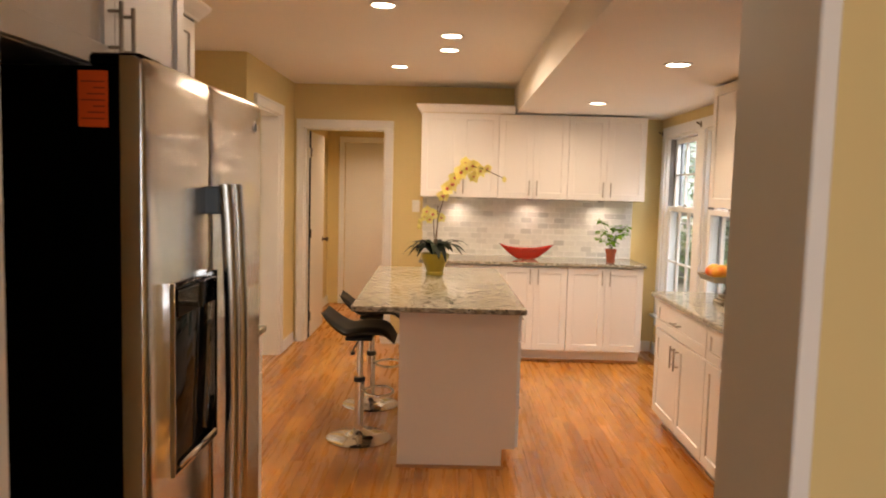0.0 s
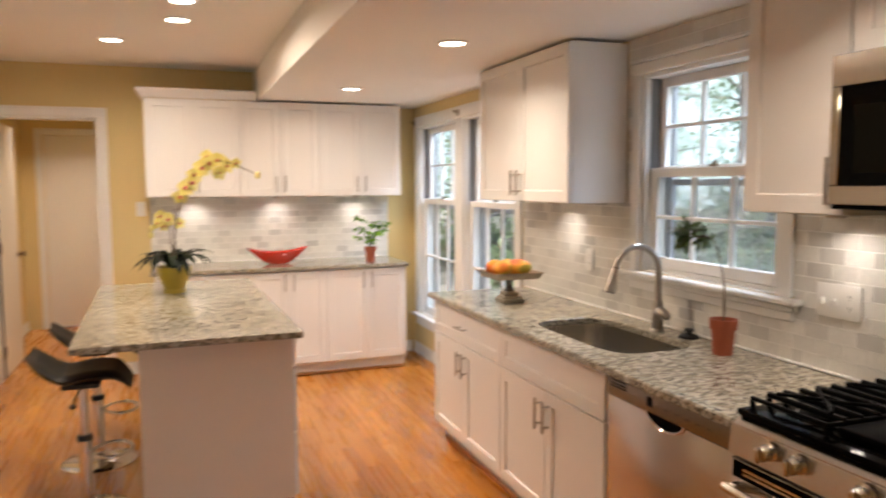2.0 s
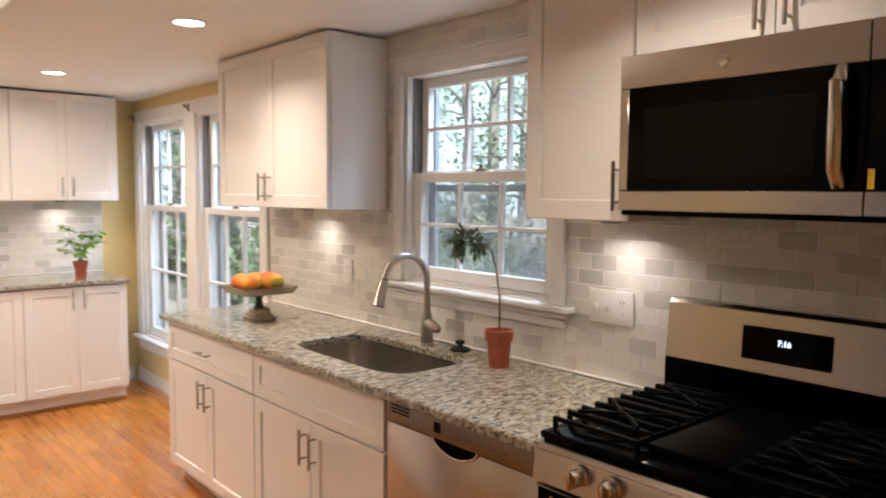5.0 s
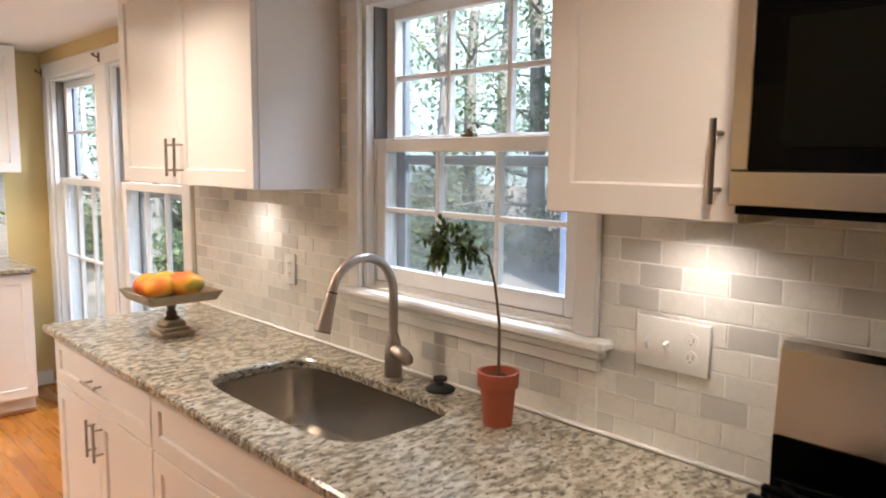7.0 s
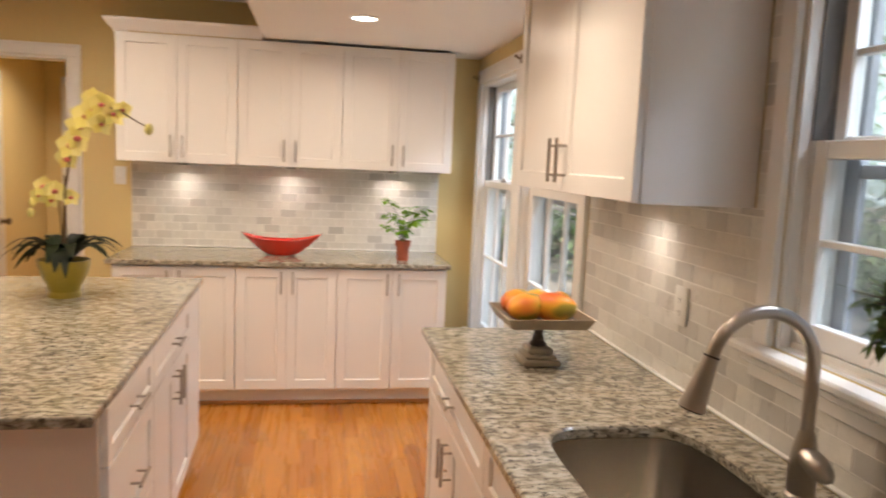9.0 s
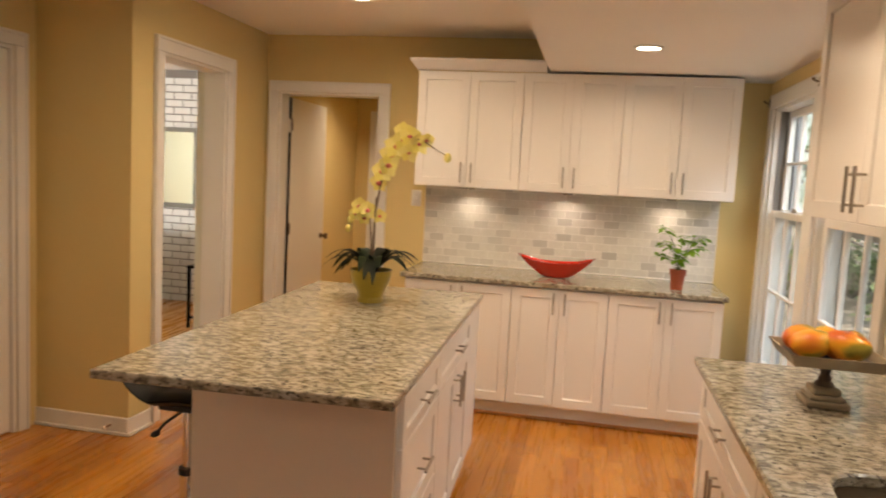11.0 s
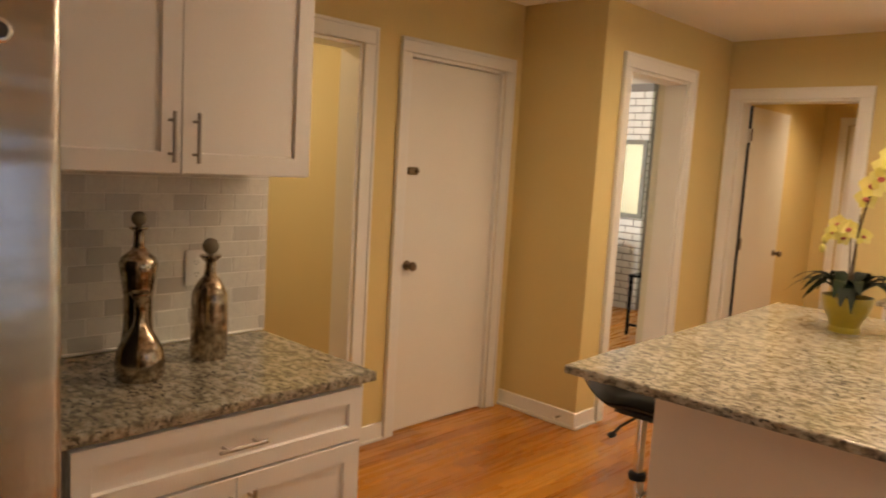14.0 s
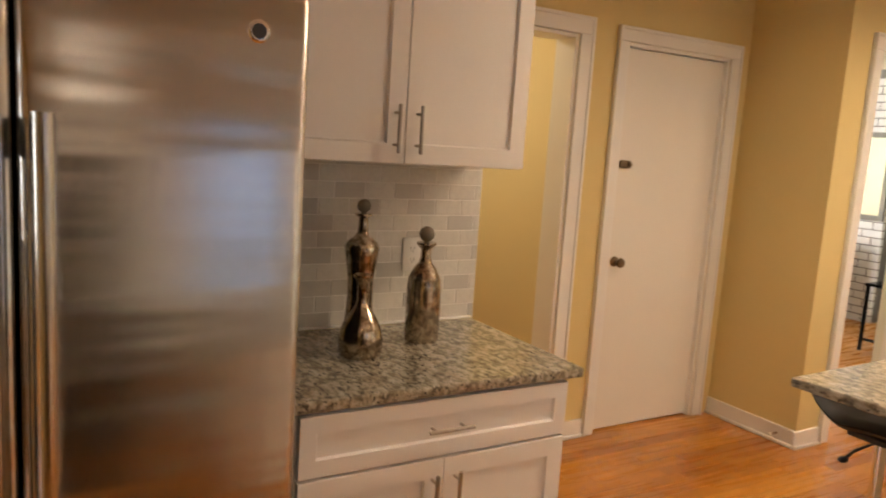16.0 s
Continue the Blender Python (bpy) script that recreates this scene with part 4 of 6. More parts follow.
def backsplash(name, m, regions, label, single):
    """Marble tiles in running bond over regions (x0, x1, z0, z1) of a wall; single(x, z): whether a tile is an object of its own."""
    rb = bmesh.new()
    for x0, x1, z0, z1 in regions:
        box(x0, x1, -0.003, 0, z0, z1, bm=rb)
    root = new(name, mesh_of(name, rb, GROUT))
    root.matrix_world = m
    tagged(root, label, "backsplash", "", "structure")
    jv, jf = [], []
    for x0, x1, z0, z1 in regions:
        row = int((z0 - CZ) / TH + 0.5)
        z = CZ + row * TH
        while z < z1 - 0.008:
            zb, zt = max(z, z0) + TG / 2, min(z + TH, z1) - TG / 2
            k = math.floor(x0 / TP) - 1
            while k * TP < x1:
                xa = (k + 0.5 * (row % 2)) * TP
                a, c = max(xa, x0) + TG / 2, min(xa + TP, x1) - TG / 2
                k += 1
                if c - a < 0.006 or zt - zb < 0.006:
                    continue
                w, h = round(c - a, 3), round(zt - zb, 3)
                v, f = tile_geo(w, h)
                if single(a, zb):
                    if (w, h) not in tile_meshes:
                        me = bpy.data.meshes.new("tile")
                        me.from_pydata(v, [], f)
                        me.materials.append(TILE)
                        tile_meshes[(w, h)] = me
                    t = new("tile", tile_meshes[(w, h)])
                    t.parent = root
                    t.location = (a, -0.003, zb)
                else:
                    n = len(jv)
                    jv.extend((p + a, q - 0.003, r + zb) for p, q, r in v)
                    jf.extend(tuple(i + n for i in face) for face in f)
            z += TH
            row += 1
    if jv:
        me = bpy.data.meshes.new("tiles")
        me.from_pydata(jv, [], jf)
        me.materials.append(TILES)
        t = new("tiles", me)
        t.parent = root
        tagged(t, "", "", "", "stuff")
    return root


def tile_walls():
    # along the window side local x runs from the far end towards the range
    m = facing("west", XE, 5.43, 0)
    backsplash("backsplash_east", m, [(0.0, 1.189, CZ, UB), (1.189, 2.186, CZ, 0.994), (2.186, 3.43, CZ, 1.44), (1.131, 1.189, UB, 2.178), (1.189, 2.186, 2.067, 2.178), (2.186, 2.27, UB + 0.04, 2.178)],
               "grey and white marble subway tile backsplash", lambda x, z: x > 0.45 and z < 1.36)
    backsplash("backsplash_north", facing("south", 0, YB, 0), [(0.33, 2.345, CZ, UB)], "grey and white marble subway tile backsplash", lambda x, z: True)
    backsplash("backsplash_west", facing("east", XW, 0, 0), [(2.93, 3.86, CZ, UB)], "grey and white marble subway tile backsplash", lambda x, z: True)


# ---- recessed and under-cabinet lights ----
def can_light(x, y, z):
    root = thing("recessed_light", pose(x, y, z), "round white recessed ceiling light, switched on", "ceiling light", "recessed ceiling lights")
    part("trim_ring", lathe([(0.060, -0.001), (0.078, -0.001), (0.080, -0.005), (0.066, -0.009), (0.060, -0.006)], 36, closed=False), TRIM, root)
    part("lens", lathe([(0.0, -0.003), (0.060, -0.003), (0.060, -0.005), (0.0, -0.006)], 32, closed=False), LAMPGLOW, root, "glowing lens")


for lx, ly, lz in CEILING_LAMPS:
    can_light(lx, ly, lz)
for lx, ly in PUCKS:
    root = thing("puck_light", pose(lx, ly, UB), "small round under-cabinet light, switched on", "puck light", "under-cabinet lights")
    part("housing", lathe([(0.0, 0.0), (0.032, 0.0), (0.032, -0.014), (0.028, -0.016), (0.024, -0.016), (0.022, -0.008), (0.0, -0.008)], 28, closed=False), NICKEL, root)
    part("lens", lathe([(0.0, -0.0085), (0.021, -0.0085), (0.020, -0.0105), (0.0, -0.011)], 24, closed=False), PUCKGLOW, root, "glowing lens")


# ---- switches and sockets ----
def cover_plate(name, m, w, h, items, label):
    """A wall plate centred at the local origin; items: (x, kind)."""
    root = thing(name, m, label, "switch plate")
    part("plate", box(-w / 2, w / 2, -0.007, 0, -h / 2, h / 2, bevel=0.003, seg=2), PLATE, root)
    for x, kind in items:
        if kind == "toggle":
            part("toggle", moved(box(-0.005, 0.005, -0.018, 0, -0.011, 0.011, bevel=0.002), pose(x, -0.006, 0, 20)), PLATE, root)
        else:
            for z in (-0.019, 0.019):
                b = lathe([(0.0, 0.0), (0.016, 0.0), (0.016, 0.0015), (0.0, 0.0015)], 20, closed=False)
                moved(b, Matrix.Translation((x, -0.007, z)) @ Matrix.Rotation(radians(90), 4, "X"))
                part("socket", b, PLATE, root)
                # raised dark pieces stand in for the shade inside the slots
                part("slots", boxes((x - 0.007, x - 0.005, -0.0092, -0.0085, z - 0.003, z + 0.006), (x + 0.005, x + 0.007, -0.0092, -0.0085, z - 0.003, z + 0.006),
                                    (x - 0.002, x + 0.002, -0.0092, -0.0085, z - 0.010, z - 0.007)), SLOTSHADE, root, "", False)
    return root


cover_plate("switch_plate", facing("west", XE - 0.0065, 3.048, 1.098), 0.178, 0.115, [(-0.055, "toggle"), (-0.008, "toggle"), (0.047, "socket")], "white three-gang switch and outlet plate on tile")
cover_plate("outlet_plate", facing("west", XE - 0.0065, 4.62, 1.09), 0.072, 0.115, [(0, "socket")], "white outlet plate on marble tile")
cover_plate("outlet_plate", facing("east", XW + 0.0065, 3.59, 1.085), 0.072, 0.115, [(0, "socket")], "white outlet plate on marble tile")
cover_plate("switch_plate", facing("south", 0.262, YB - 0.001, 1.30), 0.072, 0.115, [(0, "toggle")], "white light switch plate on yellow wall")


# ---- sink and tap ----
def bowl_rings(zs):
    cx, cy, hx, hy, n = SINK
    b = bmesh.new()
    rings = []
    for grow, z in zs:
        ring = []
        for k in range(64):
            a = 2 * math.pi * k / 64
            c, s = math.cos(a), math.sin(a)
            kk = (abs(c / (hx + grow)) ** n + abs(s / (hy + grow)) ** n) ** (-1 / n)
            ring.append(b.verts.new((kk * c, kk * s, z)))
        rings.append(ring)
    for lo, hi in zip(rings, rings[1:]):
        for k in range(64):
            b.faces.new((lo[k], lo[(k + 1) % 64], hi[(k + 1) % 64], hi[k]))
    b.faces.new(rings[-1])
    bmesh.ops.recalc_face_normals(b, faces=b.faces[:])
    bmesh.ops.reverse_faces(b, faces=b.faces[:])
    return b


snk = thing("sink", pose(SINK[0], SINK[1], CZ - 0.031), "undermount stainless steel sink in granite counter", "sink")
part("basin", bowl_rings([(0.03, 0.0), (0.004, -0.001), (0.002, -0.02), (-0.004, -0.15), (-0.018, -0.185), (-0.05, -0.20), (-0.12, -0.203)]), STEEL, snk)
part("drain", lathe([(0.0, 0.002), (0.02, 0.0), (0.042, 0.003), (0.045, 0.0), (0.045, -0.006)], 24, (0, 0, -0.201), False), CHROME, snk)

tap = thing("faucet", pose(2.497, 3.90, CZ), "brushed nickel gooseneck kitchen faucet with pull-down spray", "faucet")
part("base", lathe([(0.0, 0), (0.032, 0), (0.032, 0.006), (0.027, 0.012), (0.0265, 0.075), (0.0245, 0.100), (0.0195, 0.125), (0.0145, 0.140), (0.0, 0.14)], 24, closed=False), NICKEL, tap)
arc = [(0, 0, 0.11), (0, 0, 0.20), (0, 0, 0.268)]
for k in range(1, 17):
    a = math.pi * k / 16 * 0.93
    arc.append((-0.110 + 0.110 * math.cos(a), 0, 0.268 + 0.110 * math.sin(a)))
part("neck", tube(arc, 0.0135, 14), NICKEL, tap)
ex, _, ez = arc[-1]
dx, dz = arc[-1][0] - arc[-2][0], arc[-1][2] - arc[-2][2]
dl = math.hypot(dx, dz)
dx, dz = dx / dl, dz / dl
part("spray_head", join(rod((ex, 0, ez), (ex + 0.055 * dx, 0, ez + 0.055 * dz), 0.0150, 0.0195, 20), rod((ex + 0.055 * dx, 0, ez + 0.055 * dz), (ex + 0.110 * dx, 0, ez + 0.110 * dz), 0.0195, 0.0265, 20)), NICKEL, tap)
part("spray_ring", rod((ex, 0, ez), (ex + 0.004 * dx, 0, ez + 0.004 * dz), 0.0162, 0.0162, 20), RUBBER, tap, "dark seam ring")
part("spray_face", rod((ex + 0.1095 * dx, 0, ez + 0.1095 * dz), (ex + 0.113 * dx, 0, ez + 0.113 * dz), 0.0235, 0.0225, 20), RUBBER, tap, "dark spray face")
lv = moved(ball((0, 0, 0), 1.0, (0.024, 0.050, 0.023), 20, 14), pose(-0.004, -0.040, 0.086, 18))
join(lv, rod((0, 0, 0.082), (0, -0.03, 0.082), 0.019))
part("lever", lv, NICKEL, tap)
stp = thing("sink_stopper", pose(2.535, 3.735, CZ), "black rubber sink stopper on granite counter", "stopper")
part("disc", lathe([(0.0, 0), (0.042, 0), (0.043, 0.006), (0.028, 0.014), (0.0, 0.014)], 24, closed=False), RUBBER, stp)
part("knob", lathe([(0.011, 0.013), (0.010, 0.024), (0.020, 0.029), (0.020, 0.038), (0.0, 0.040)], 18, closed=False), RUBBER, stp)


def lettering(body, parent, m, size, material, depth=0.0006):
    c = bpy.data.curves.new("lettering", "FONT")
    c.body, c.size, c.align_x, c.align_y, c.extrude = body, size, "CENTER", "CENTER", depth
    tmp = new("lettering_tmp", c)
    bpy.context.view_layer.update()
    me = bpy.data.meshes.new_from_object(tmp)
    bpy.data.objects.remove(tmp)
    me.materials.clear()
    me.materials.append(material)
    me.transform(m)
    ob = new("lettering", me)
    ob.parent = parent
    return ob


UPRIGHT = Matrix.Rotation(radians(90), 4, "X")

# ---- dishwasher: local x 0..w from the far side, front at y = 0 ----
dwm = thing("dishwasher", facing("west", XE - 0.60, 3.480, 0), "stainless steel dishwasher under granite counter", "dishwasher")
W = 0.675
part("body", box(0.003, W - 0.003, 0.0, 0.58, 0.05, 0.81), DARKGREY, dwm, "", False)
part("toe_kick", box(0.003, W - 0.003, 0.05, 0.07, FZ, 0.0495), BLACK, dwm, "", False)
part("door", box(0.004, W - 0.004, -0.026, -0.001, 0.06, 0.733, bevel=0.004, seg=2), STEELH, dwm)
cp = part("control_panel", box(0.004, W - 0.004, -0.030, -0.001, 0.736, 0.800, bevel=0.005, seg=2), DARKSTEEL, dwm, "darker steel control strip")
part("vent", boxes(*[(0.03, 0.125, -0.0312, -0.0295, z, z + 0.005) for z in (0.770, 0.781, 0.792)]), BLACK, cp, "", False)
part("badge", boxes((0.245, 0.275, -0.0315, -0.0295, 0.756, 0.788)), BLACKGLASS, cp, "", False)
for k in range(5):
    part("button", boxes((0.34 + k * 0.05, 0.36 + k * 0.05, -0.031, -0.0295, 0.766, 0.770)), DARKGREY, cp, "", False)
pk = bmesh.new()
n = 20
fr = [(W / 2 - 0.10 + 0.20 * k / n, 0.740 - 0.045 * math.sin(math.pi * k / n) ** 0.6) for k in range(n + 1)]
top = [pk.verts.new((x, -0.0275, 0.740)) for x, z in fr]
low = [pk.verts.new((x, -0.0275, z)) for x, z in fr]
for k in range(n):
    if k == 0:
        pk.faces.new((top[0], top[1], low[1]))
    elif k == n - 1:
        pk.faces.new((top[k], top[k + 1], low[k]))
    else:
        pk.faces.new((top[k], top[k + 1], low[k + 1], low[k]))
part("pocket", pk, BLACK, dwm, "dark recessed hand grip", False)
part("grip_edge", tube([(x, -0.030, z) for x, z in fr], 0.004, 8), CHROME, dwm)

# ---- range: local x 0..w from the far side ----
rg = thing("gas_range", facing("west", XE - 0.665, 2.788, 0.025), "stainless steel gas range with black cooktop and cast iron grates", "range")
W = 0.755
part("body", box(0, W, 0.02, 0.64, -0.05, 0.80), DARKGREY, rg, "", False)
part("drawer", box(0.004, W - 0.004, -0.012, 0.018, 0.0, 0.19, bevel=0.004), STEELH, rg, "", False)
for x in (0.06, W - 0.06):
    for y in (0.08, 0.58):
        part("foot", rod((x, y, FZ - 0.025), (x, y, -0.0505), 0.02), BLACK, rg)
od = part("oven_door", box(0.004, W - 0.004, -0.018, 0.018, 0.20, 0.725, bevel=0.006, seg=2), STEELH, rg)
part("glass", box(0.035, W - 0.035, -0.0205, -0.0175, 0.215, 0.628, bevel=0.001), BLACKGLASS, od, "black oven window", False)
part("vent_strip", boxes((0.02, W - 0.02, -0.0205, -0.0175, 0.676, 0.722)), BLACK, od, "", False)
part("vent_slats", boxes(*[(0.06 + k * 0.22, 0.26 + k * 0.22, -0.0225, -0.0207, z, z + 0.006) for k in range(3) for z in (0.690, 0.702)]), STEELH, od, "", False)
hb = tube([(0.03, -0.058, 0.655), (0.2, -0.066, 0.655), (W / 2, -0.068, 0.655), (W - 0.2, -0.066, 0.655), (W - 0.03, -0.058, 0.655)], 0.013, 14)
for x in (0.05, W - 0.05):
    join(hb, box(x - 0.012, x + 0.012, -0.055, -0.017, 0.642, 0.668, bevel=0.004))
part("handle", hb, STEELH, od, "thick stainless bar handle")
fp = bmesh.new()
prof = [(0.02, 0.735), (-0.022, 0.735), (-0.012, 0.815), (0.02, 0.835)]
a0 = [fp.verts.new((0.0, y, z)) for y, z in prof]
a1 = [fp.verts.new((W, y, z)) for y, z in prof]
fp.faces.new(a0[::-1])
fp.faces.new(a1)
for k in range(4):
    fp.faces.new((a0[k], a0[(k + 1) % 4], a1[(k + 1) % 4], a1[k]))
bmesh.ops.recalc_face_normals(fp, faces=fp.faces[:])
bmesh.ops.bevel(fp, geom=fp.edges[:], offset=0.003, segments=2, affect="EDGES")
cpn = part("control_panel", fp, STEELH, rg)
for x in (0.147, 0.240, 0.427, 0.598, 0.690):
    k = lathe([(0.0, 0), (0.026, 0), (0.027, 0.004), (0.021, 0.008), (0.0205, 0.030), (0.018, 0.034), (0.0, 0.034)], 22, closed=False)
    moved(k, pose(x, -0.017, 0.785, 97))
    kn = part("knob", k, STEELH, cpn, "round stainless control knob")
    part("grip", moved(box(-0.005, 0.005, -0.020, 0.020, 0.030, 0.048, bevel=0.003), pose(x, -0.017, 0.785, 97)), STEELH, kn)
part("cooktop", join(box(0.0, W, 0.005, 0.585, 0.836, 0.856, bevel=0.006, seg=2), box(0.0, W, 0.02, 0.58, 0.80, 0.8355)), BLACK, rg, "black enamel cooktop")
part("griddle", box(0.275, 0.48, 0.06, 0.54, 0.8575, 0.883, bevel=0.008, seg=2), plain("griddle_iron", (0.002, 0.002, 0.002), 0.4, spec=0.012, vary=0.15, scale=12, fine=300, relief=0.2), rg, "black centre griddle plate")
for x in (0.14, W - 0.14):
    for y in (0.16, 0.44):
        part("burner", lathe([(0.0, 0.0), (0.055, 0.0), (0.055, 0.006), (0.036, 0.010), (0.036, 0.016), (0.03, 0.020), (0.0, 0.020)], 24, (x, y, 0.8565), False), IRON, rg)
        part("burner_ring", lathe([(0.057, 0.0), (0.064, 0.0), (0.064, 0.004), (0.057, 0.004)], 24, (x, y, 0.8565), False), CHROME, rg)
for x0, x1 in ((0.015, 0.27), (0.485, W - 0.015)):
    g = bmesh.new()
    z0, z1 = 0.878, 0.890
    for a, c in (((x0, 0.04), (x1, 0.04)), ((x0, 0.56), (x1, 0.56)), ((x0, 0.30), (x1, 0.30))):
        box(a[0], c[0], a[1] - 0.006, a[1] + 0.006, z0, z1, bevel=0.003, bm=g)
    inner = x1 - 0.006 if x0 < 0.2 else x0 + 0.006
    box(inner - 0.006, inner + 0.006, 0.047, 0.293, z0 - 0.001, z1 - 0.001, bevel=0.003, bm=g)
    box(inner - 0.006, inner + 0.006, 0.307, 0.553, z0 - 0.001, z1 - 0.001, bevel=0.003, bm=g)
    xm = (x0 + x1) / 2
    for k in range(1, 9):
        yy = 0.04 + 0.52 * k / 9
        if abs(yy - 0.30) > 0.02:
            box(x0, x1 - 0.002, yy - 0.007, yy + 0.007, z0 + 0.001, z1 + 0.006, bevel=0.004, bm=g)
    for x in (x0 + 0.007, x1 - 0.007):
        for k in range(10):
            yy = 0.04 + 0.52 * k / 9
            if x == x0 + 0.007 or k in (0, 5, 9):
                box(x - 0.006, x + 0.006, yy - 0.0065, yy + 0.0065, 0.8565, z0 + 0.004, bevel=0.002, bm=g)
    for yc in (0.165, 0.435):
        for s in (-1, 1):
            join(g, tube([(xm - 0.09, yc - s * 0.075, z1 + 0.010), (xm - 0.02, yc - s * 0.012, z1 + 0.008), (xm + 0.02, yc + s * 0.012, z1 + 0.008), (xm + 0.09, yc + s * 0.075, z1 + 0.010)], 0.0055, 8))
    part("grate", g, IRON, rg, "black cast iron grate")
bgp = bmesh.new()
prof = [(0.575, 0.856), (0.64, 0.856), (0.64, 1.143), (0.600, 1.143), (0.590, 1.13), (0.577, 0.965), (0.592, 0.955)]
a0 = [bgp.verts.new((0.0, y, z)) for y, z in prof]
a1 = [bgp.verts.new((W, y, z)) for y, z in prof]
bgp.faces.new(a0[::-1])
bgp.faces.new(a1)
for k in range(len(prof)):
    bgp.faces.new((a0[k], a0[(k + 1) % len(prof)], a1[(k + 1) % len(prof)], a1[k]))
bmesh.ops.recalc_face_normals(bgp, faces=bgp.faces[:])
part("backguard", bgp, STEELH, rg, "", False)
part("backguard_base", box(0.002, W - 0.002, 0.570, 0.5745, 0.857, 0.966), BLACK, rg, "", False)
tilt = math.degrees(math.atan2(0.013, 0.165))
DM = pose(0, 0.5835, 1.048, -tilt)
dsp = part("display", moved(box(0.235, 0.475, -0.003, 0.0, -0.048, 0.045, bevel=0.002), DM), BLACKGLASS, rg, "black glass clock display")
lettering("7:16", dsp, DM @ Matrix.Translation((0.352, -0.0036, 0.006)) @ UPRIGHT, 0.022, LED)

# ---- microwave ----
mw = thing("microwave", facing("west", XE - 0.405, 2.748, 1.435), "stainless steel over-range microwave with black glass door", "microwave")
W, Hh = 0.745, 0.40
part("body", box(0.002, W - 0.002, 0.022, 0.39, 0.0, Hh), DARKGREY, mw, "", False)
part("vent_grille", boxes(*[(0.10 + k * 0.14, 0.21 + k * 0.14, 0.08, 0.20, -0.004, -0.001) for k in range(4)]), BLACK, mw, "", False)
door = bmesh.new()
for x0, x1, z0, z1 in ((0.0, 0.60, 0.315, Hh), (0.0, 0.60, 0.0, 0.052), (0.0, 0.028, 0.052, 0.315)):
    box(x0, x1, -0.004, 0.021, z0, z1, bevel=0.002, bm=door)
mdoor = part("door", door, STEELH, mw)
part("door_glass", box(0.029, 0.60, -0.003, 0.020, 0.053, 0.314), BLACKGLASS, mdoor, "black glass panel", False)
part("window_mesh", box(0.075, 0.50, -0.0042, -0.0035, 0.085, 0.262), plain("dark_mesh", (0.004, 0.0036, 0.0025), 0.12, spec=0.06, vary=0.1, fine=900), mdoor, "dark perforated window", False)
part("handle", tube([(0.555, -0.012, 0.066), (0.555, -0.040, 0.095), (0.555, -0.048, 0.185), (0.555, -0.040, 0.275), (0.555, -0.012, 0.302)], 0.016, 14), STEELH, mdoor, "curved stainless handle")
lg = lathe([(0.0, 0.004), (0.014, 0.003), (0.017, 0.0)], 24, closed=False)
part("badge", moved(lg, pose(0.285, -0.0045, 0.357, 90)), CHROME, mdoor, "round chrome badge")
ctl = part("control_panel", box(0.604, W, -0.003, 0.021, 0.053, 0.314), BLACKGLASS, mw, "black glass control panel", False)
part("panel_trim", box(0.602, W, -0.004, 0.021, 0.315, Hh, bevel=0.002), STEELH, mw, "", False)
part("panel_trim", box(0.602, W, -0.004, 0.021, 0.0, 0.052, bevel=0.002), STEELH, mw, "", False)
lettering("PRESS", ctl, Matrix.Translation((0.683, -0.0036, 0.283)) @ UPRIGHT, 0.022, LED)
part("tag", box(0.607, 0.620, -0.0045, -0.0035, 0.056, 0.098), YELLOWTAG, ctl, "small yellow paper tag", False)
part("base_trim", box(0.01, W - 0.01, 0.0, 0.35, -0.012, -0.0005), BLACK, mw, "", False)

# ---- refrigerator: local x 0..w from the near side, doors at y = 0 ----
fg = thing("refrigerator", facing("east", -0.045, 2.027, 0), "side-by-side stainless refrigerator with black sides", "refrigerator")
W, TOPZ = 0.872, 1.725
part("body", box(0.004, W - 0.004, 0.0, 0.70, -0.02, TOPZ - 0.02, bevel=0.004), FRIDGESIDE, fg, "black textured cabinet", False)
part("feet", boxes((0.05, 0.10, 0.05, 0.10, FZ, -0.0205), (W - 0.10, W - 0.05, 0.05, 0.10, FZ, -0.0205), (0.05, 0.10, 0.6, 0.65, FZ, -0.0205), (W - 0.10, W - 0.05, 0.6, 0.65, FZ, -0.0205)), BLACK, fg, "", False)
part("kick_grille", box(0.02, W - 0.02, -0.03, -0.001, -0.015, 0.035), BLACK, fg, "", False)
for x in (0.06, W - 0.06):
    part("hinge_cover", box(x - 0.055, x + 0.055, -0.045, 0.06, TOPZ - 0.0195, TOPZ + 0.006, bevel=0.006), BLACK, fg)


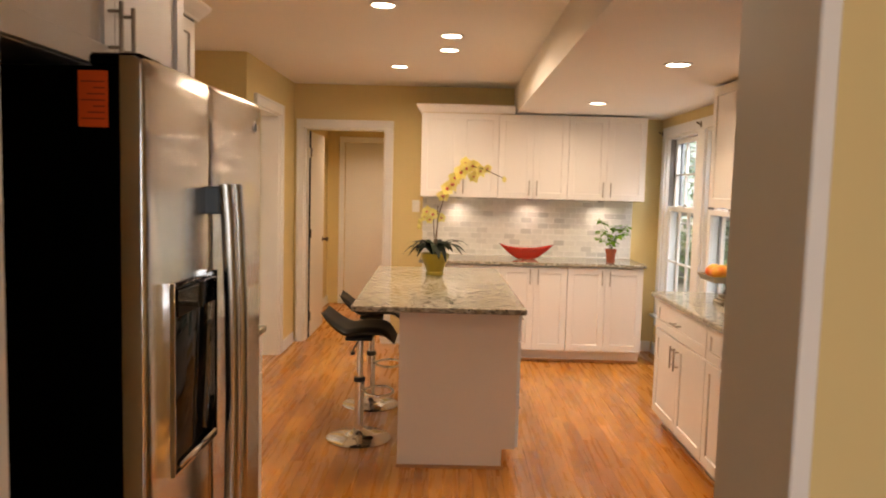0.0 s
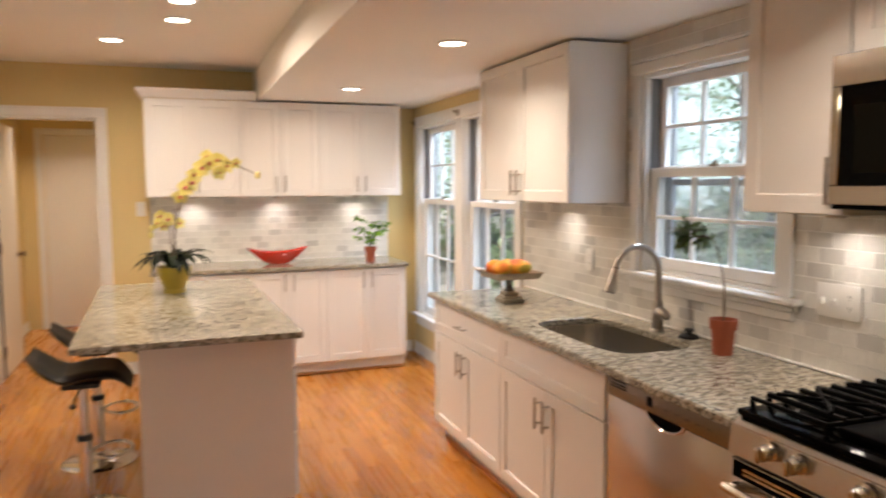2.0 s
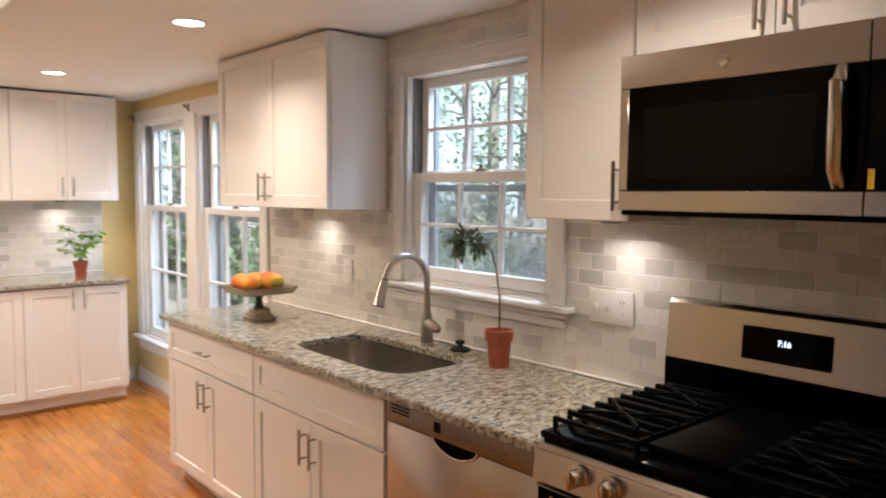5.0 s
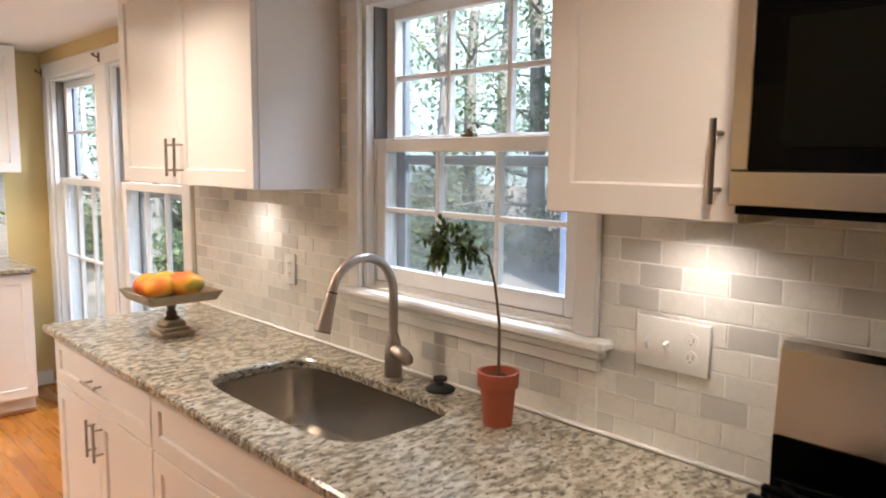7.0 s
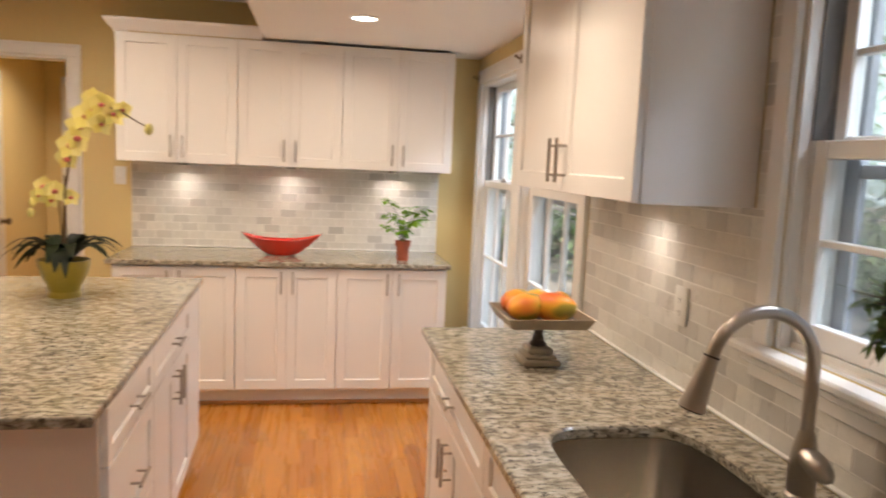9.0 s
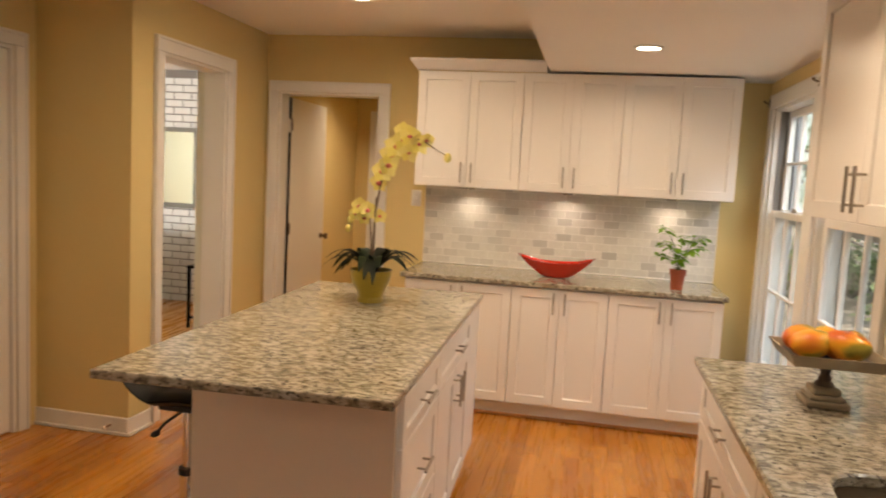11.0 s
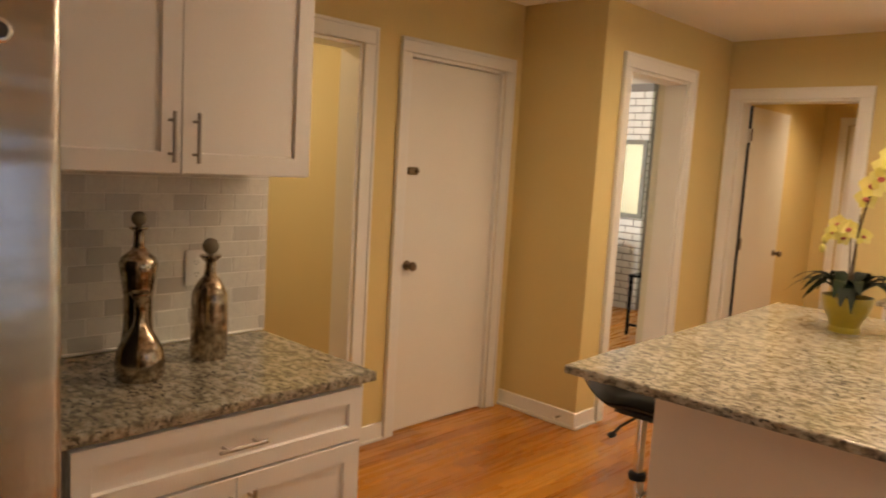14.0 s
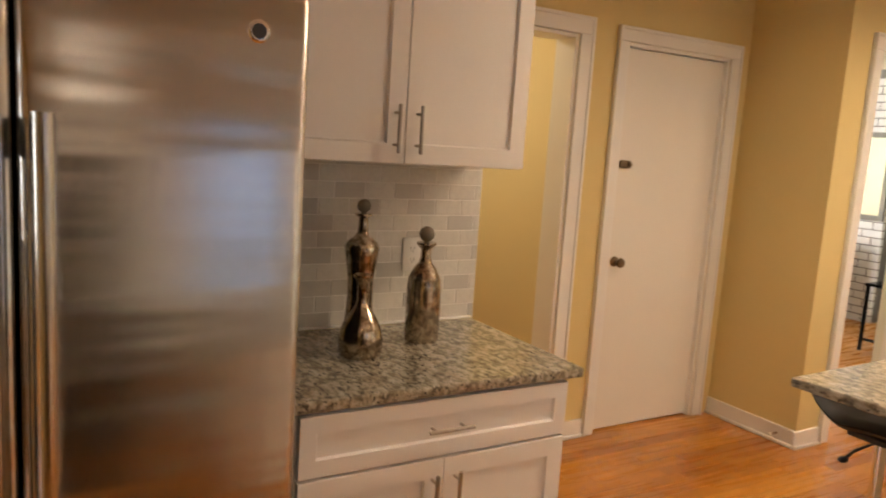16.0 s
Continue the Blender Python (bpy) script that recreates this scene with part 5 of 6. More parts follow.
def door_shell(x0, x1, z0, z1, bow=0.020, edge=0.026):
    """A bowed door front with rounded upright edges."""
    b = bmesh.new()
    n = 18
    xs = [x0 + (x1 - x0) * k / n for k in range(n + 1)]
    outl = [(x0, -0.004)]
    for k in range(7):
        a = math.pi / 2 * k / 6
        outl.append((x0 + edge - edge * math.cos(a), -0.042 - edge * math.sin(a) * 0.6))
    for k in range(1, n):
        x = x0 + edge + (x1 - x0 - 2 * edge) * k / n
        outl.append((x, -0.0576 - bow * math.sin(math.pi * (x - x0) / (x1 - x0)) * 0.35))
    for k in range(7):
        a = math.pi / 2 * (1 - k / 6)
        outl.append((x1 - edge + edge * math.cos(a), -0.042 - edge * math.sin(a) * 0.6))
    outl.append((x1, -0.004))
    zz = [(z0, 0.006), (z0 + 0.006, 0), (z1 - 0.02, 0), (z1 - 0.006, 0.004), (z1, 0.016)]
    rows = [[b.verts.new((x, min(-0.004, y + s), z)) for x, y in outl] for z, s in zz]
    for lo, hi in zip(rows, rows[1:]):
        for k in range(len(outl) - 1):
            b.faces.new((lo[k], lo[k + 1], hi[k + 1], hi[k]))
        b.faces.new((lo[-1], lo[0], hi[0], hi[-1]))
    b.faces.new(rows[0][::-1])
    b.faces.new(rows[-1])
    bmesh.ops.recalc_face_normals(b, faces=b.faces[:])
    return b


SEAM = 0.388
d1 = part("freezer_door", door_shell(0.0, SEAM - 0.003, 0.04, TOPZ), STEELV, fg, "brushed stainless door")
d2 = part("refrigerator_door", door_shell(SEAM + 0.003, W, 0.04, TOPZ), STEELV, fg, "brushed stainless door")
CAPBLUE = plain("blue_grey_plastic_cap", (0.10, 0.14, 0.17), 0.4, vary=0.08)
for x, d in ((SEAM - 0.038, d1), (SEAM + 0.038, d2)):
    hd = part("handle", tube([(x, -0.100, 0.38), (x, -0.112, 0.50), (x, -0.121, 0.70), (x, -0.124, 0.94), (x, -0.121, 1.18), (x, -0.113, 1.38), (x, -0.106, 1.478)], 0.0185, 18), STEEL, d, "long curved stainless handle")
    for z0, z1 in ((0.385, 0.45), (1.405, 1.472)):
        part("handle_mount", box(x - 0.015, x + 0.015, -0.094, -0.050, z0, z1, bevel=0.004), CAPBLUE, hd, "blue-grey plastic handle mount")
ds = bmesh.new()
box(0.072, 0.345, -0.083, -0.050, 0.855, 1.262, bevel=0.008, seg=2, bm=ds)
dsp2 = part("dispenser", ds, BLACKGLASS, d1, "black water and ice dispenser")
part("dispenser_hood", box(0.078, 0.339, -0.0885, -0.0835, 1.195, 1.255, bevel=0.002), BLACKGLASS, dsp2)
part("drip_tray", box(0.09, 0.327, -0.092, -0.0835, 0.862, 0.876, bevel=0.004), CHROME, dsp2, "silver drip tray edge")
part("dispenser_rim", boxes((0.066, 0.0715, -0.085, -0.05, 0.85, 1.268), (0.3455, 0.351, -0.085, -0.05, 0.85, 1.268), (0.0718, 0.3452, -0.085, -0.05, 0.8495, 0.8545)), CHROME, dsp2, "thin chrome rim", False)
lb = lathe([(0.0, 0.003), (0.015, 0.0035), (0.020, 0.002), (0.0215, 0.0)], 26, closed=False)
bdg = part("badge", moved(lb, pose(W - 0.10, -0.0615, 1.648, 90)), CHROME, d2, "round chrome badge")
part("badge_face", moved(lathe([(0.0, 0.0042), (0.0135, 0.0040)], 20, closed=False), pose(W - 0.10, -0.0615, 1.648, 90)), DARKGREY, bdg)
part("label", boxes((0.0018, 0.0036, 0.020, 0.079, 1.585, 1.695)), ORANGE, fg, "orange paper label", False)
INK = plain("label_ink", (0.45, 0.05, 0.01), 0.6)
for k in range(7):
    part("printed_line", boxes((0.0010, 0.0017, 0.026, 0.073 - 0.012 * (k % 3), 1.60 + k * 0.012, 1.603 + k * 0.012)), INK, fg, "", False)


# ---- bar stools ----
def bar_stool(m):
    root = thing("bar_stool", m, "black curved-seat bar stool on chrome pedestal beside island", "stool", "stools at the island")
    part("base", lathe([(0.0, 0.0), (0.195, 0.0), (0.197, 0.006), (0.185, 0.014), (0.10, 0.030), (0.045, 0.048), (0.035, 0.060), (0.0, 0.060)], 40, closed=False), CHROME, root, "round chrome base")
    part("column", rod((0, 0, 0.055), (0, 0, 0.36), 0.029, seg=20), CHROME, root)
    part("collar", lathe([(0.0, 0.0), (0.034, 0.0), (0.034, 0.025), (0.0, 0.025)], 20, (0, 0, 0.355), False), RUBBER, root)
    part("piston", rod((0, 0, 0.37), (0, 0, 0.62), 0.020, seg=18), CHROME, root)
    part("footrest", tube([(0.0 + 0.03 * math.cos(radians(20)), 0.03 * math.sin(radians(20)), 0.30)] + [(0.12 + 0.085 * math.cos(a), 0.115 * math.sin(a), 0.295) for a in [radians(150 - k * 20) for k in range(16)]] + [(0.03, -0.012, 0.30)], 0.0085, 10), CHROME, root, "chrome loop footrest")
    part("lever", join(tube([(0.0, 0.0, 0.615), (-0.02, -0.13, 0.59), (-0.02, -0.17, 0.575)], 0.005, 8), ball((-0.02, -0.185, 0.570), 0.014, (1, 1.6, 0.8))), RUBBER, root, "black height lever")
    b = bmesh.new()
    n, k2 = 18, 10
    tops, bots = [], []
    for i in range(n + 1):
        u = i / n
        x = -0.215 + 0.43 * u
        z = 0.665 + 0.115 * max(0.0, (0.42 - u) / 0.42) ** 1.7 + 0.020 * math.sin(math.pi * min(1, max(0, (u - 0.35) / 0.65))) - 0.055 * max(0.0, (u - 0.82) / 0.18) ** 2
        half = 0.185 * (1 - 0.25 * abs(2 * u - 1) ** 4)
        tr, br = [], []
        for j in range(k2 + 1):
            v = -1 + 2 * j / k2
            rim = (1 - abs(v) ** 6) ** 0.5 if abs(v) < 1 else 0.0
            endr = (1 - abs(2 * u - 1) ** 8) ** 0.5 if 0 < u < 1 else 0.0
            th = 0.006 + 0.040 * rim * endr
            tr.append(b.verts.new((x, half * v, z + 0.010 * v * v + th * 0.5)))
            br.append(b.verts.new((x, half * v, z + 0.010 * v * v - th * 0.5)))
        tops.append(tr)
        bots.append(br)
    for i in range(n):
        for j in range(k2):
            b.faces.new((tops[i][j], tops[i + 1][j], tops[i + 1][j + 1], tops[i][j + 1]))
            b.faces.new((bots[i][j], bots[i][j + 1], bots[i + 1][j + 1], bots[i + 1][j]))
        b.faces.new((tops[i][0], bots[i][0], bots[i + 1][0], tops[i + 1][0]))
        b.faces.new((tops[i][k2], tops[i + 1][k2], bots[i + 1][k2], bots[i][k2]))
    for i, flip in ((0, False), (n, True)):
        for j in range(k2):
            q = (tops[i][j], tops[i][j + 1], bots[i][j + 1], bots[i][j])
            b.faces.new(q[::-1] if flip else q)
    bmesh.ops.recalc_face_normals(b, faces=b.faces[:])
    part("seat", b, SEATPAD, root, "padded black curved seat")
    part("seat_plate", box(-0.08, 0.08, -0.08, 0.08, 0.618, 0.640, bevel=0.004), RUBBER, root)
    return root


st = bar_stool(pose(0.080, 4.965, FZ))
copy_thing(st, pose(0.074, 5.67, FZ, 0, 0, 4))


# ---- leaves and flowers ----
def leaf_mesh(b, base, way, up, ln, wd, droop=0.3, n=4, fold=0.2):
    """Adds one tapering, drooping leaf to b."""
    way, up = Vector(way).normalized(), Vector(up)
    side = way.cross(up)
    if side.length < 1e-3:
        side = way.cross(Vector((1, 0, 0.2)))
    side.normalize()
    nor = side.cross(way).normalized()
    rows = []
    for k in range(n + 1):
        u = k / n
        c = Vector(base) + way * ln * u - Vector((0, 0, 1)) * droop * ln * u * u
        h = wd * 0.5 * (math.sin(math.pi * min(0.98, 0.10 + 0.88 * u)) ** 0.8)
        rows.append((b.verts.new(c - side * h + nor * h * fold), b.verts.new(c), b.verts.new(c + side * h + nor * h * fold)))
    for lo, hi in zip(rows, rows[1:]):
        b.faces.new((lo[0], lo[1], hi[1], hi[0]))
        b.faces.new((lo[1], lo[2], hi[2], hi[1]))


def flower(b, lip, c, face, size, rg):
    """Five petals and a lip, facing the direction face."""
    face = Vector(face).normalized()
    side = face.cross(Vector((0, 0, 1))).normalized()
    up = side.cross(face)
    for k in range(5):
        a = math.pi / 2 + 2 * math.pi * k / 5 + rg.uniform(-0.1, 0.1)
        way = (side * math.cos(a) + up * math.sin(a) + face * 0.25).normalized()
        leaf_mesh(b, c, way, face, size * rg.uniform(0.48, 0.56), size * (0.62 if k in (1, 4) else 0.46), 0.08, 3, 0.15)
    join(lip, ball(Vector(c) + face * size * 0.10 - up * size * 0.05, size * rg.uniform(0.07, 0.13), (1.2, 0.8, 0.9), 8, 6))


def orchid(m):
    root = thing("orchid", m, "yellow orchid in olive glazed pot on island", "plant")
    rg = random.Random(11)
    part("pot", lathe([(0.0, 0.0), (0.062, 0.0), (0.064, 0.012), (0.058, 0.024), (0.066, 0.05), (0.088, 0.092), (0.099, 0.130), (0.101, 0.155), (0.095, 0.155), (0.090, 0.135), (0.0, 0.132)], 36, closed=False), OLIVE, root, "olive green glazed pot")
    part("soil", lathe([(0.0, 0.140), (0.05, 0.142), (0.081, 0.134)], 20, closed=False), SOIL, root)
    lv = bmesh.new()
    for k in range(24):
        a = 2 * math.pi * k / 24 * 2 + rg.uniform(-0.2, 0.2)
        el = rg.uniform(1.2, 2.2)
        leaf_mesh(lv, (0.02 * math.cos(a), 0.02 * math.sin(a), 0.14), (math.cos(a), math.sin(a), el), (0, 0, 1), rg.uniform(0.32, 0.41), rg.uniform(0.042, 0.058), rg.uniform(0.62, 0.88), 9, 0.35)
    part("leaves", lv, LEAFDARK, root, "long arching dark green leaves")
    main = [(0.0, 0.0, 0.14), (0.004, -0.01, 0.28), (0.02, -0.04, 0.43), (0.06, -0.10, 0.58), (0.10, -0.17, 0.66), (0.16, -0.24, 0.735), (0.24, -0.33, 0.775), (0.32, -0.41, 0.755), (0.40, -0.48, 0.715), (0.445, -0.51, 0.695)]
    part("stem", tube(main, 0.0045, 8, 0.002), STEM, root, "brown arching flower stem")
    part("stake", rod((0.008, 0.004, 0.14), (0.012, -0.012, 0.50), 0.003), STEM, root)
    second = [(-0.005, 0.01, 0.14), (-0.012, 0.01, 0.30), (-0.02, 0.005, 0.42), (-0.055, 0.0, 0.45), (-0.10, -0.01, 0.42), (-0.12, -0.01, 0.36)]
    part("stem", tube(second, 0.0035, 8, 0.002), STEM, root)
    spots = [((0.05, -0.09, 0.575), 0.085), ((0.075, -0.14, 0.625), 0.095), ((0.105, -0.17, 0.655), 0.095), ((0.13, -0.20, 0.705), 0.09), ((0.165, -0.25, 0.735), 0.095),
             ((0.205, -0.29, 0.765), 0.09), ((0.245, -0.33, 0.780), 0.085), ((0.29, -0.37, 0.745), 0.08), ((0.25, -0.36, 0.71), 0.075), ((0.335, -0.42, 0.76), 0.06), ((0.19, -0.26, 0.80), 0.075),
             ((-0.03, -0.01, 0.44), 0.08), ((-0.065, -0.02, 0.455), 0.075), ((-0.09, -0.02, 0.42), 0.07), ((0.035, -0.02, 0.415), 0.065), ((-0.05, 0.01, 0.40), 0.06)]
    for c, size in spots:
        pet, lip = bmesh.new(), bmesh.new()
        flower(pet, lip, c, (rg.uniform(-0.2, 0.7), rg.uniform(-1, -0.6), rg.uniform(-0.35, 0.15)), size * 1.14, rg)
        f = part("flower", pet, PETAL, root, "yellow orchid flower")
        part("lip", lip, LIP, f, "red-orange lip")
    for c in ((0.445, -0.51, 0.69), (-0.12, -0.01, 0.345), (-0.115, -0.005, 0.385)):
        part("bud", ball(c, 0.016, (0.9, 0.9, 1.25), 10, 8), PETAL, root, "closed yellow bud")
    return root


orchid(pose(0.500, 5.862, CZ + IZ))


def clay_pot(root, h, r0, r1, mat=TERRA):
    part("pot", lathe([(0.0, 0.0), (r0, 0.0), (r0 + (r1 - r0) * 0.70, h * 0.72), (r1 + 0.003, h * 0.72), (r1 + 0.005, h), (r1 - 0.003, h), (r1 - 0.006, h * 0.86), (0.0, h * 0.86)], 32, closed=False), mat, root)
    part("soil", lathe([(0.0, h * 0.89), (r1 - 0.008, h * 0.87)], 20, closed=False), SOIL, root)


def topiary(m):
    root = thing("topiary_plant", m, "small leaning topiary with dark leaves in terracotta pot", "plant")
    clay_pot(root, 0.135, 0.036, 0.048)
    rg = random.Random(3)
    part("stem", tube([(0, 0, 0.11), (0.002, 0.001, 0.18), (-0.004, -0.004, 0.255), (-0.012, -0.006, 0.29), (-0.04, -0.020, 0.36), (-0.085, -0.040, 0.435), (-0.11, -0.03, 0.452), (-0.13, 0.01, 0.455)], 0.0042, 8, 0.0025), STEM, root, "thin woody stem")
    lv, tw = bmesh.new(), bmesh.new()
    c0 = Vector((-0.130, 0.040, 0.460))
    for k in range(64):
        d = Vector((rg.gauss(0, 1), rg.gauss(0, 1), rg.gauss(0, 1))).normalized()
        e = c0 + Vector((d.x * 0.075, d.y * 0.095, d.z * 0.065)) * rg.uniform(0.55, 1.05)
        s = c0 + d * 0.015
        join(tw, tube([s, (s + e) / 2 + Vector((0, 0, 0.004)), e], 0.0013, 5, 0.0008))
        for q in range(9):
            u = 0.25 + 0.75 * q / 8
            p = s.lerp(e, u)
            w2 = (d + 0.9 * Vector((rg.uniform(-1, 1), rg.uniform(-1, 1), rg.uniform(-1, 1)))).normalized()
            leaf_mesh(lv, p, w2, (0, 0, 1), rg.uniform(0.017, 0.028), rg.uniform(0.008, 0.012), 0.15, 2, 0.2)
    part("twig_growth", tw, STEM, root)
    part("leaves", lv, LEAF, root, "rounded crown of small dark leaves")
    return root


topiary(pose(2.458, 3.442, CZ))


def herb(m):
    root = thing("potted_herb", m, "leafy green plant in small terracotta pot", "plant")
    clay_pot(root, 0.125, 0.036, 0.046)
    rg = random.Random(7)
    lv, st2 = bmesh.new(), bmesh.new()
    tips = [(-0.115, 0.01, 0.40), (-0.10, 0.02, 0.30), (-0.03, -0.02, 0.27), (0.02, 0.01, 0.33), (0.09, 0.0, 0.335), (0.13, 0.02, 0.28), (0.07, -0.03, 0.26), (0.14, -0.01, 0.34), (-0.13, 0.0, 0.22), (0.0, 0.04, 0.22), (-0.01, -0.04, 0.20)]
    for tx, ty, tz in tips:
        mid = (tx * 0.35, ty * 0.4, 0.11 + (tz - 0.11) * 0.62)
        join(st2, tube([(0, 0, 0.10), mid, (tx, ty, tz)], 0.0024, 6, 0.0014))
        for q in range(11):
            u = rg.uniform(0.5, 1.0)
            p = Vector(mid).lerp(Vector((tx, ty, tz)), u) + Vector((rg.uniform(-0.015, 0.015), rg.uniform(-0.015, 0.015), rg.uniform(-0.01, 0.01)))
            a = rg.uniform(0, 6.28)
            leaf_mesh(lv, p, (math.cos(a), math.sin(a), rg.uniform(-0.3, 0.4)), (0, 0, 1), rg.uniform(0.042, 0.068), rg.uniform(0.032, 0.048), 0.3, 3, 0.15)
    part("stems", st2, GREENSTEM, root)
    part("leaves", lv, LEAFBRIGHT, root, "bright green leaves")
    return root


herb(pose(2.062, 7.25, CZ))

# ---- red bowl ----
bw = thing("red_bowl", pose(1.307, 7.375, CZ), "glossy red boat-shaped bowl on back counter", "bowl")
b = bmesh.new()
rows = []
NU, NV = 28, 10
for lay2, off in ((0, 0.0), (1, 0.006)):
    for j in range(NV + 1):
        v = j / NV if lay2 == 0 else 1 - j / NV
        ring = []
        for i in range(NU):
            a = 2 * math.pi * i / NU
            ca, sa = math.cos(a), math.sin(a)
            s = (0.28 + 0.72 * v ** 0.85)
            rim = 0.10 + 0.045 * abs(ca) ** 2.2
            ring.append(b.verts.new((((0.258 - off) * s) * math.copysign(abs(ca) ** 0.85, ca), (0.088 - off) * s * math.copysign(abs(sa), sa), (off if lay2 and v < 1 else 0) + rim * v ** 1.15)))
        rows.append(ring)
for lo, hi in zip(rows, rows[1:]):
    for i in range(NU):
        b.faces.new((lo[i], lo[(i + 1) % NU], hi[(i + 1) % NU], hi[i]))
b.faces.new(rows[0][::-1])
b.faces.new(rows[-1])
bmesh.ops.recalc_face_normals(b, faces=b.faces[:])
part("bowl", b, REDGLAZE, bw)

# ---- fruit stand ----
fs = thing("fruit_stand", pose(2.245, 4.89, CZ), "square weathered tray on turned pedestal holding mangoes", "stand")
part("plinth", join(join(box(-0.062, 0.062, -0.062, 0.062, 0.0, 0.020, bevel=0.005), box(-0.050, 0.050, -0.050, 0.050, 0.0205, 0.034, bevel=0.004)), box(-0.040, 0.040, -0.040, 0.040, 0.0345, 0.058, bevel=0.006)), STONE, fs, "stepped square base")
part("pedestal", lathe([(0.0, 0.0585), (0.028, 0.0585), (0.026, 0.068), (0.018, 0.076), (0.020, 0.084), (0.014, 0.096), (0.018, 0.112), (0.026, 0.124), (0.030, 0.134), (0.0, 0.134)], 24, closed=False), DARKWOOD, fs, "dark turned pedestal")
tr = bmesh.new()
o, i2, zb, zt = 0.120, 0.128, 0.1345, 0.170
rings = [[tr.verts.new((sx * r, sy * r, z)) for sx, sy in ((-1, -1), (1, -1), (1, 1), (-1, 1))] for r, z in ((o, zb), (0.140, zt), (0.134, zt), (0.124, zb + 0.010))]
for lo, hi in zip(rings, rings[1:]):
    for k in range(4):
        tr.faces.new((lo[k], lo[(k + 1) % 4], hi[(k + 1) % 4], hi[k]))
tr.faces.new(rings[0][::-1])
tr.faces.new(rings[-1])
bmesh.ops.recalc_face_normals(tr, faces=tr.faces[:])
part("tray", tr, STONE, fs, "square sloping tray", False)
part("tray_lining", box(-0.1225, 0.1225, -0.1225, 0.1225, 0.1447, 0.1460), DARKWOOD, fs, "dark brown tray bottom", False)


def mango(m, size):
    b = bmesh.new()
    bmesh.ops.create_uvsphere(b, u_segments=24, v_segments=16, radius=1.0)
    for v in b.verts:
        x, y, z = v.co
        v.co = Vector((x * 0.062 * size, (y + 0.10 * x * x) * 0.043 * size * (1 - 0.12 * x), (z + 0.10 * x) * 0.042 * size))
    ob = new("mango", mesh_of("mango", b, MANGO, True))
    ob.matrix_world = m
    return tagged(ob, "ripe orange and green mango on tray", "mango", "mangoes on the stand")


TZ = CZ + 0.145
for x, y, rz, rx, sz in ((-0.060, 0.065, 40, 20, 1.0), (0.010, 0.055, 100, -10, 1.02), (-0.055, -0.035, 10, 5, 1.05), (0.035, -0.050, -20, 100, 1.1), (0.075, 0.030, 70, 40, 0.98)):
    mango(pose(2.245 + x, 4.89 + y, TZ + 0.0425 * sz, rx, 0, rz), sz)


# ---- mercury glass bottles ----
def bottle(m, profile, stopper, label):
    root = thing("bottle", m, label, "bottle", "mercury glass bottles")
    part("glass", lathe(profile, 36, closed=False), MERCURY, root)
    if stopper:
        z, r = stopper
        part("stopper", join(ball((0, 0, z + r), r, (1, 1, 1), 18, 12), rod((0, 0, z - 0.012), (0, 0, z + 0.006), 0.008)), CLEARKNOB, root, "round glass stopper")


bottle(pose(-0.655, 3.325, CZ), [(0.0, 0.0), (0.050, 0.0), (0.053, 0.008), (0.046, 0.06), (0.039, 0.13), (0.040, 0.20), (0.050, 0.275), (0.053, 0.296), (0.046, 0.312), (0.022, 0.332), (0.015, 0.345), (0.014, 0.385), (0.026, 0.394), (0.026, 0.399), (0.0, 0.399)], (0.401, 0.021), "tall waisted mercury glass bottle with stopper")
bottle(pose(-0.615, 3.525, CZ), [(0.0, 0.0), (0.050, 0.0), (0.054, 0.01), (0.054, 0.17), (0.051, 0.20), (0.036, 0.232), (0.020, 0.252), (0.016, 0.268), (0.016, 0.292), (0.031, 0.308), (0.031, 0.314), (0.0, 0.314)], (0.316, 0.0245), "cylindrical mercury glass bottle with stopper")
bottle(pose(-0.525, 3.275, CZ), [(0.0, 0.0), (0.054, 0.0), (0.063, 0.012), (0.064, 0.05), (0.058, 0.085), (0.039, 0.120), (0.021, 0.146), (0.016, 0.165), (0.016, 0.215), (0.029, 0.232), (0.029, 0.238), (0.019, 0.232), (0.0, 0.21)], None, "short round mercury glass bottle")

# ---- curtain rod ends over the tall windows ----
for y in (7.605, 6.525):
    root = thing("curtain_bracket", facing("west", XE - 0.022, y, 2.04), "small dark curtain rod bracket on window casing", "bracket", "curtain brackets")
    part("plate", box(-0.012, 0.012, -0.006, 0, -0.025, 0.025, bevel=0.002), BRONZE, root)
    part("arm", tube([(0, -0.005, 0), (0, -0.020, 0.002), (0, -0.030, 0.007)], 0.005, 8), BRONZE, root)
    part("finial", ball((0, -0.032, 0.012), 0.009, seg=10, rings=8), BRONZE, root)

# ---- living room glimpsed through the opening ----
fp2 = thing("fireplace", pose(0, 0, FZ), "white painted brick chimney breast", "fireplace", "", "structure")
FX0, FX1, FY = -4.3, -2.66, 9.78
part("core", box(FX0 + 0.004, FX1 - 0.004, FY + 0.008, 9.948, 0.0, HIGH - FZ - 0.001), MORTAR, fp2, "", False)
BL, BH, BJ = 0.205, 0.078, 0.011
brick_meshes = {}


def brick(x0, x1, z, side=False, y0=0.0, y1=0.0):
    key = (round(x1 - x0, 3), side, round(y1 - y0, 3))
    if key not in brick_meshes:
        brick_meshes[key] = mesh_of("brick", box(0, x1 - x0, 0, (y1 - y0) if side else 0.05, 0, BH - BJ, bevel=0.004), BRICKPAINT)
    o2 = new("brick", brick_meshes[key])
    o2.location = (x0, y0 if side else FY, z)
    o2.parent = fp2


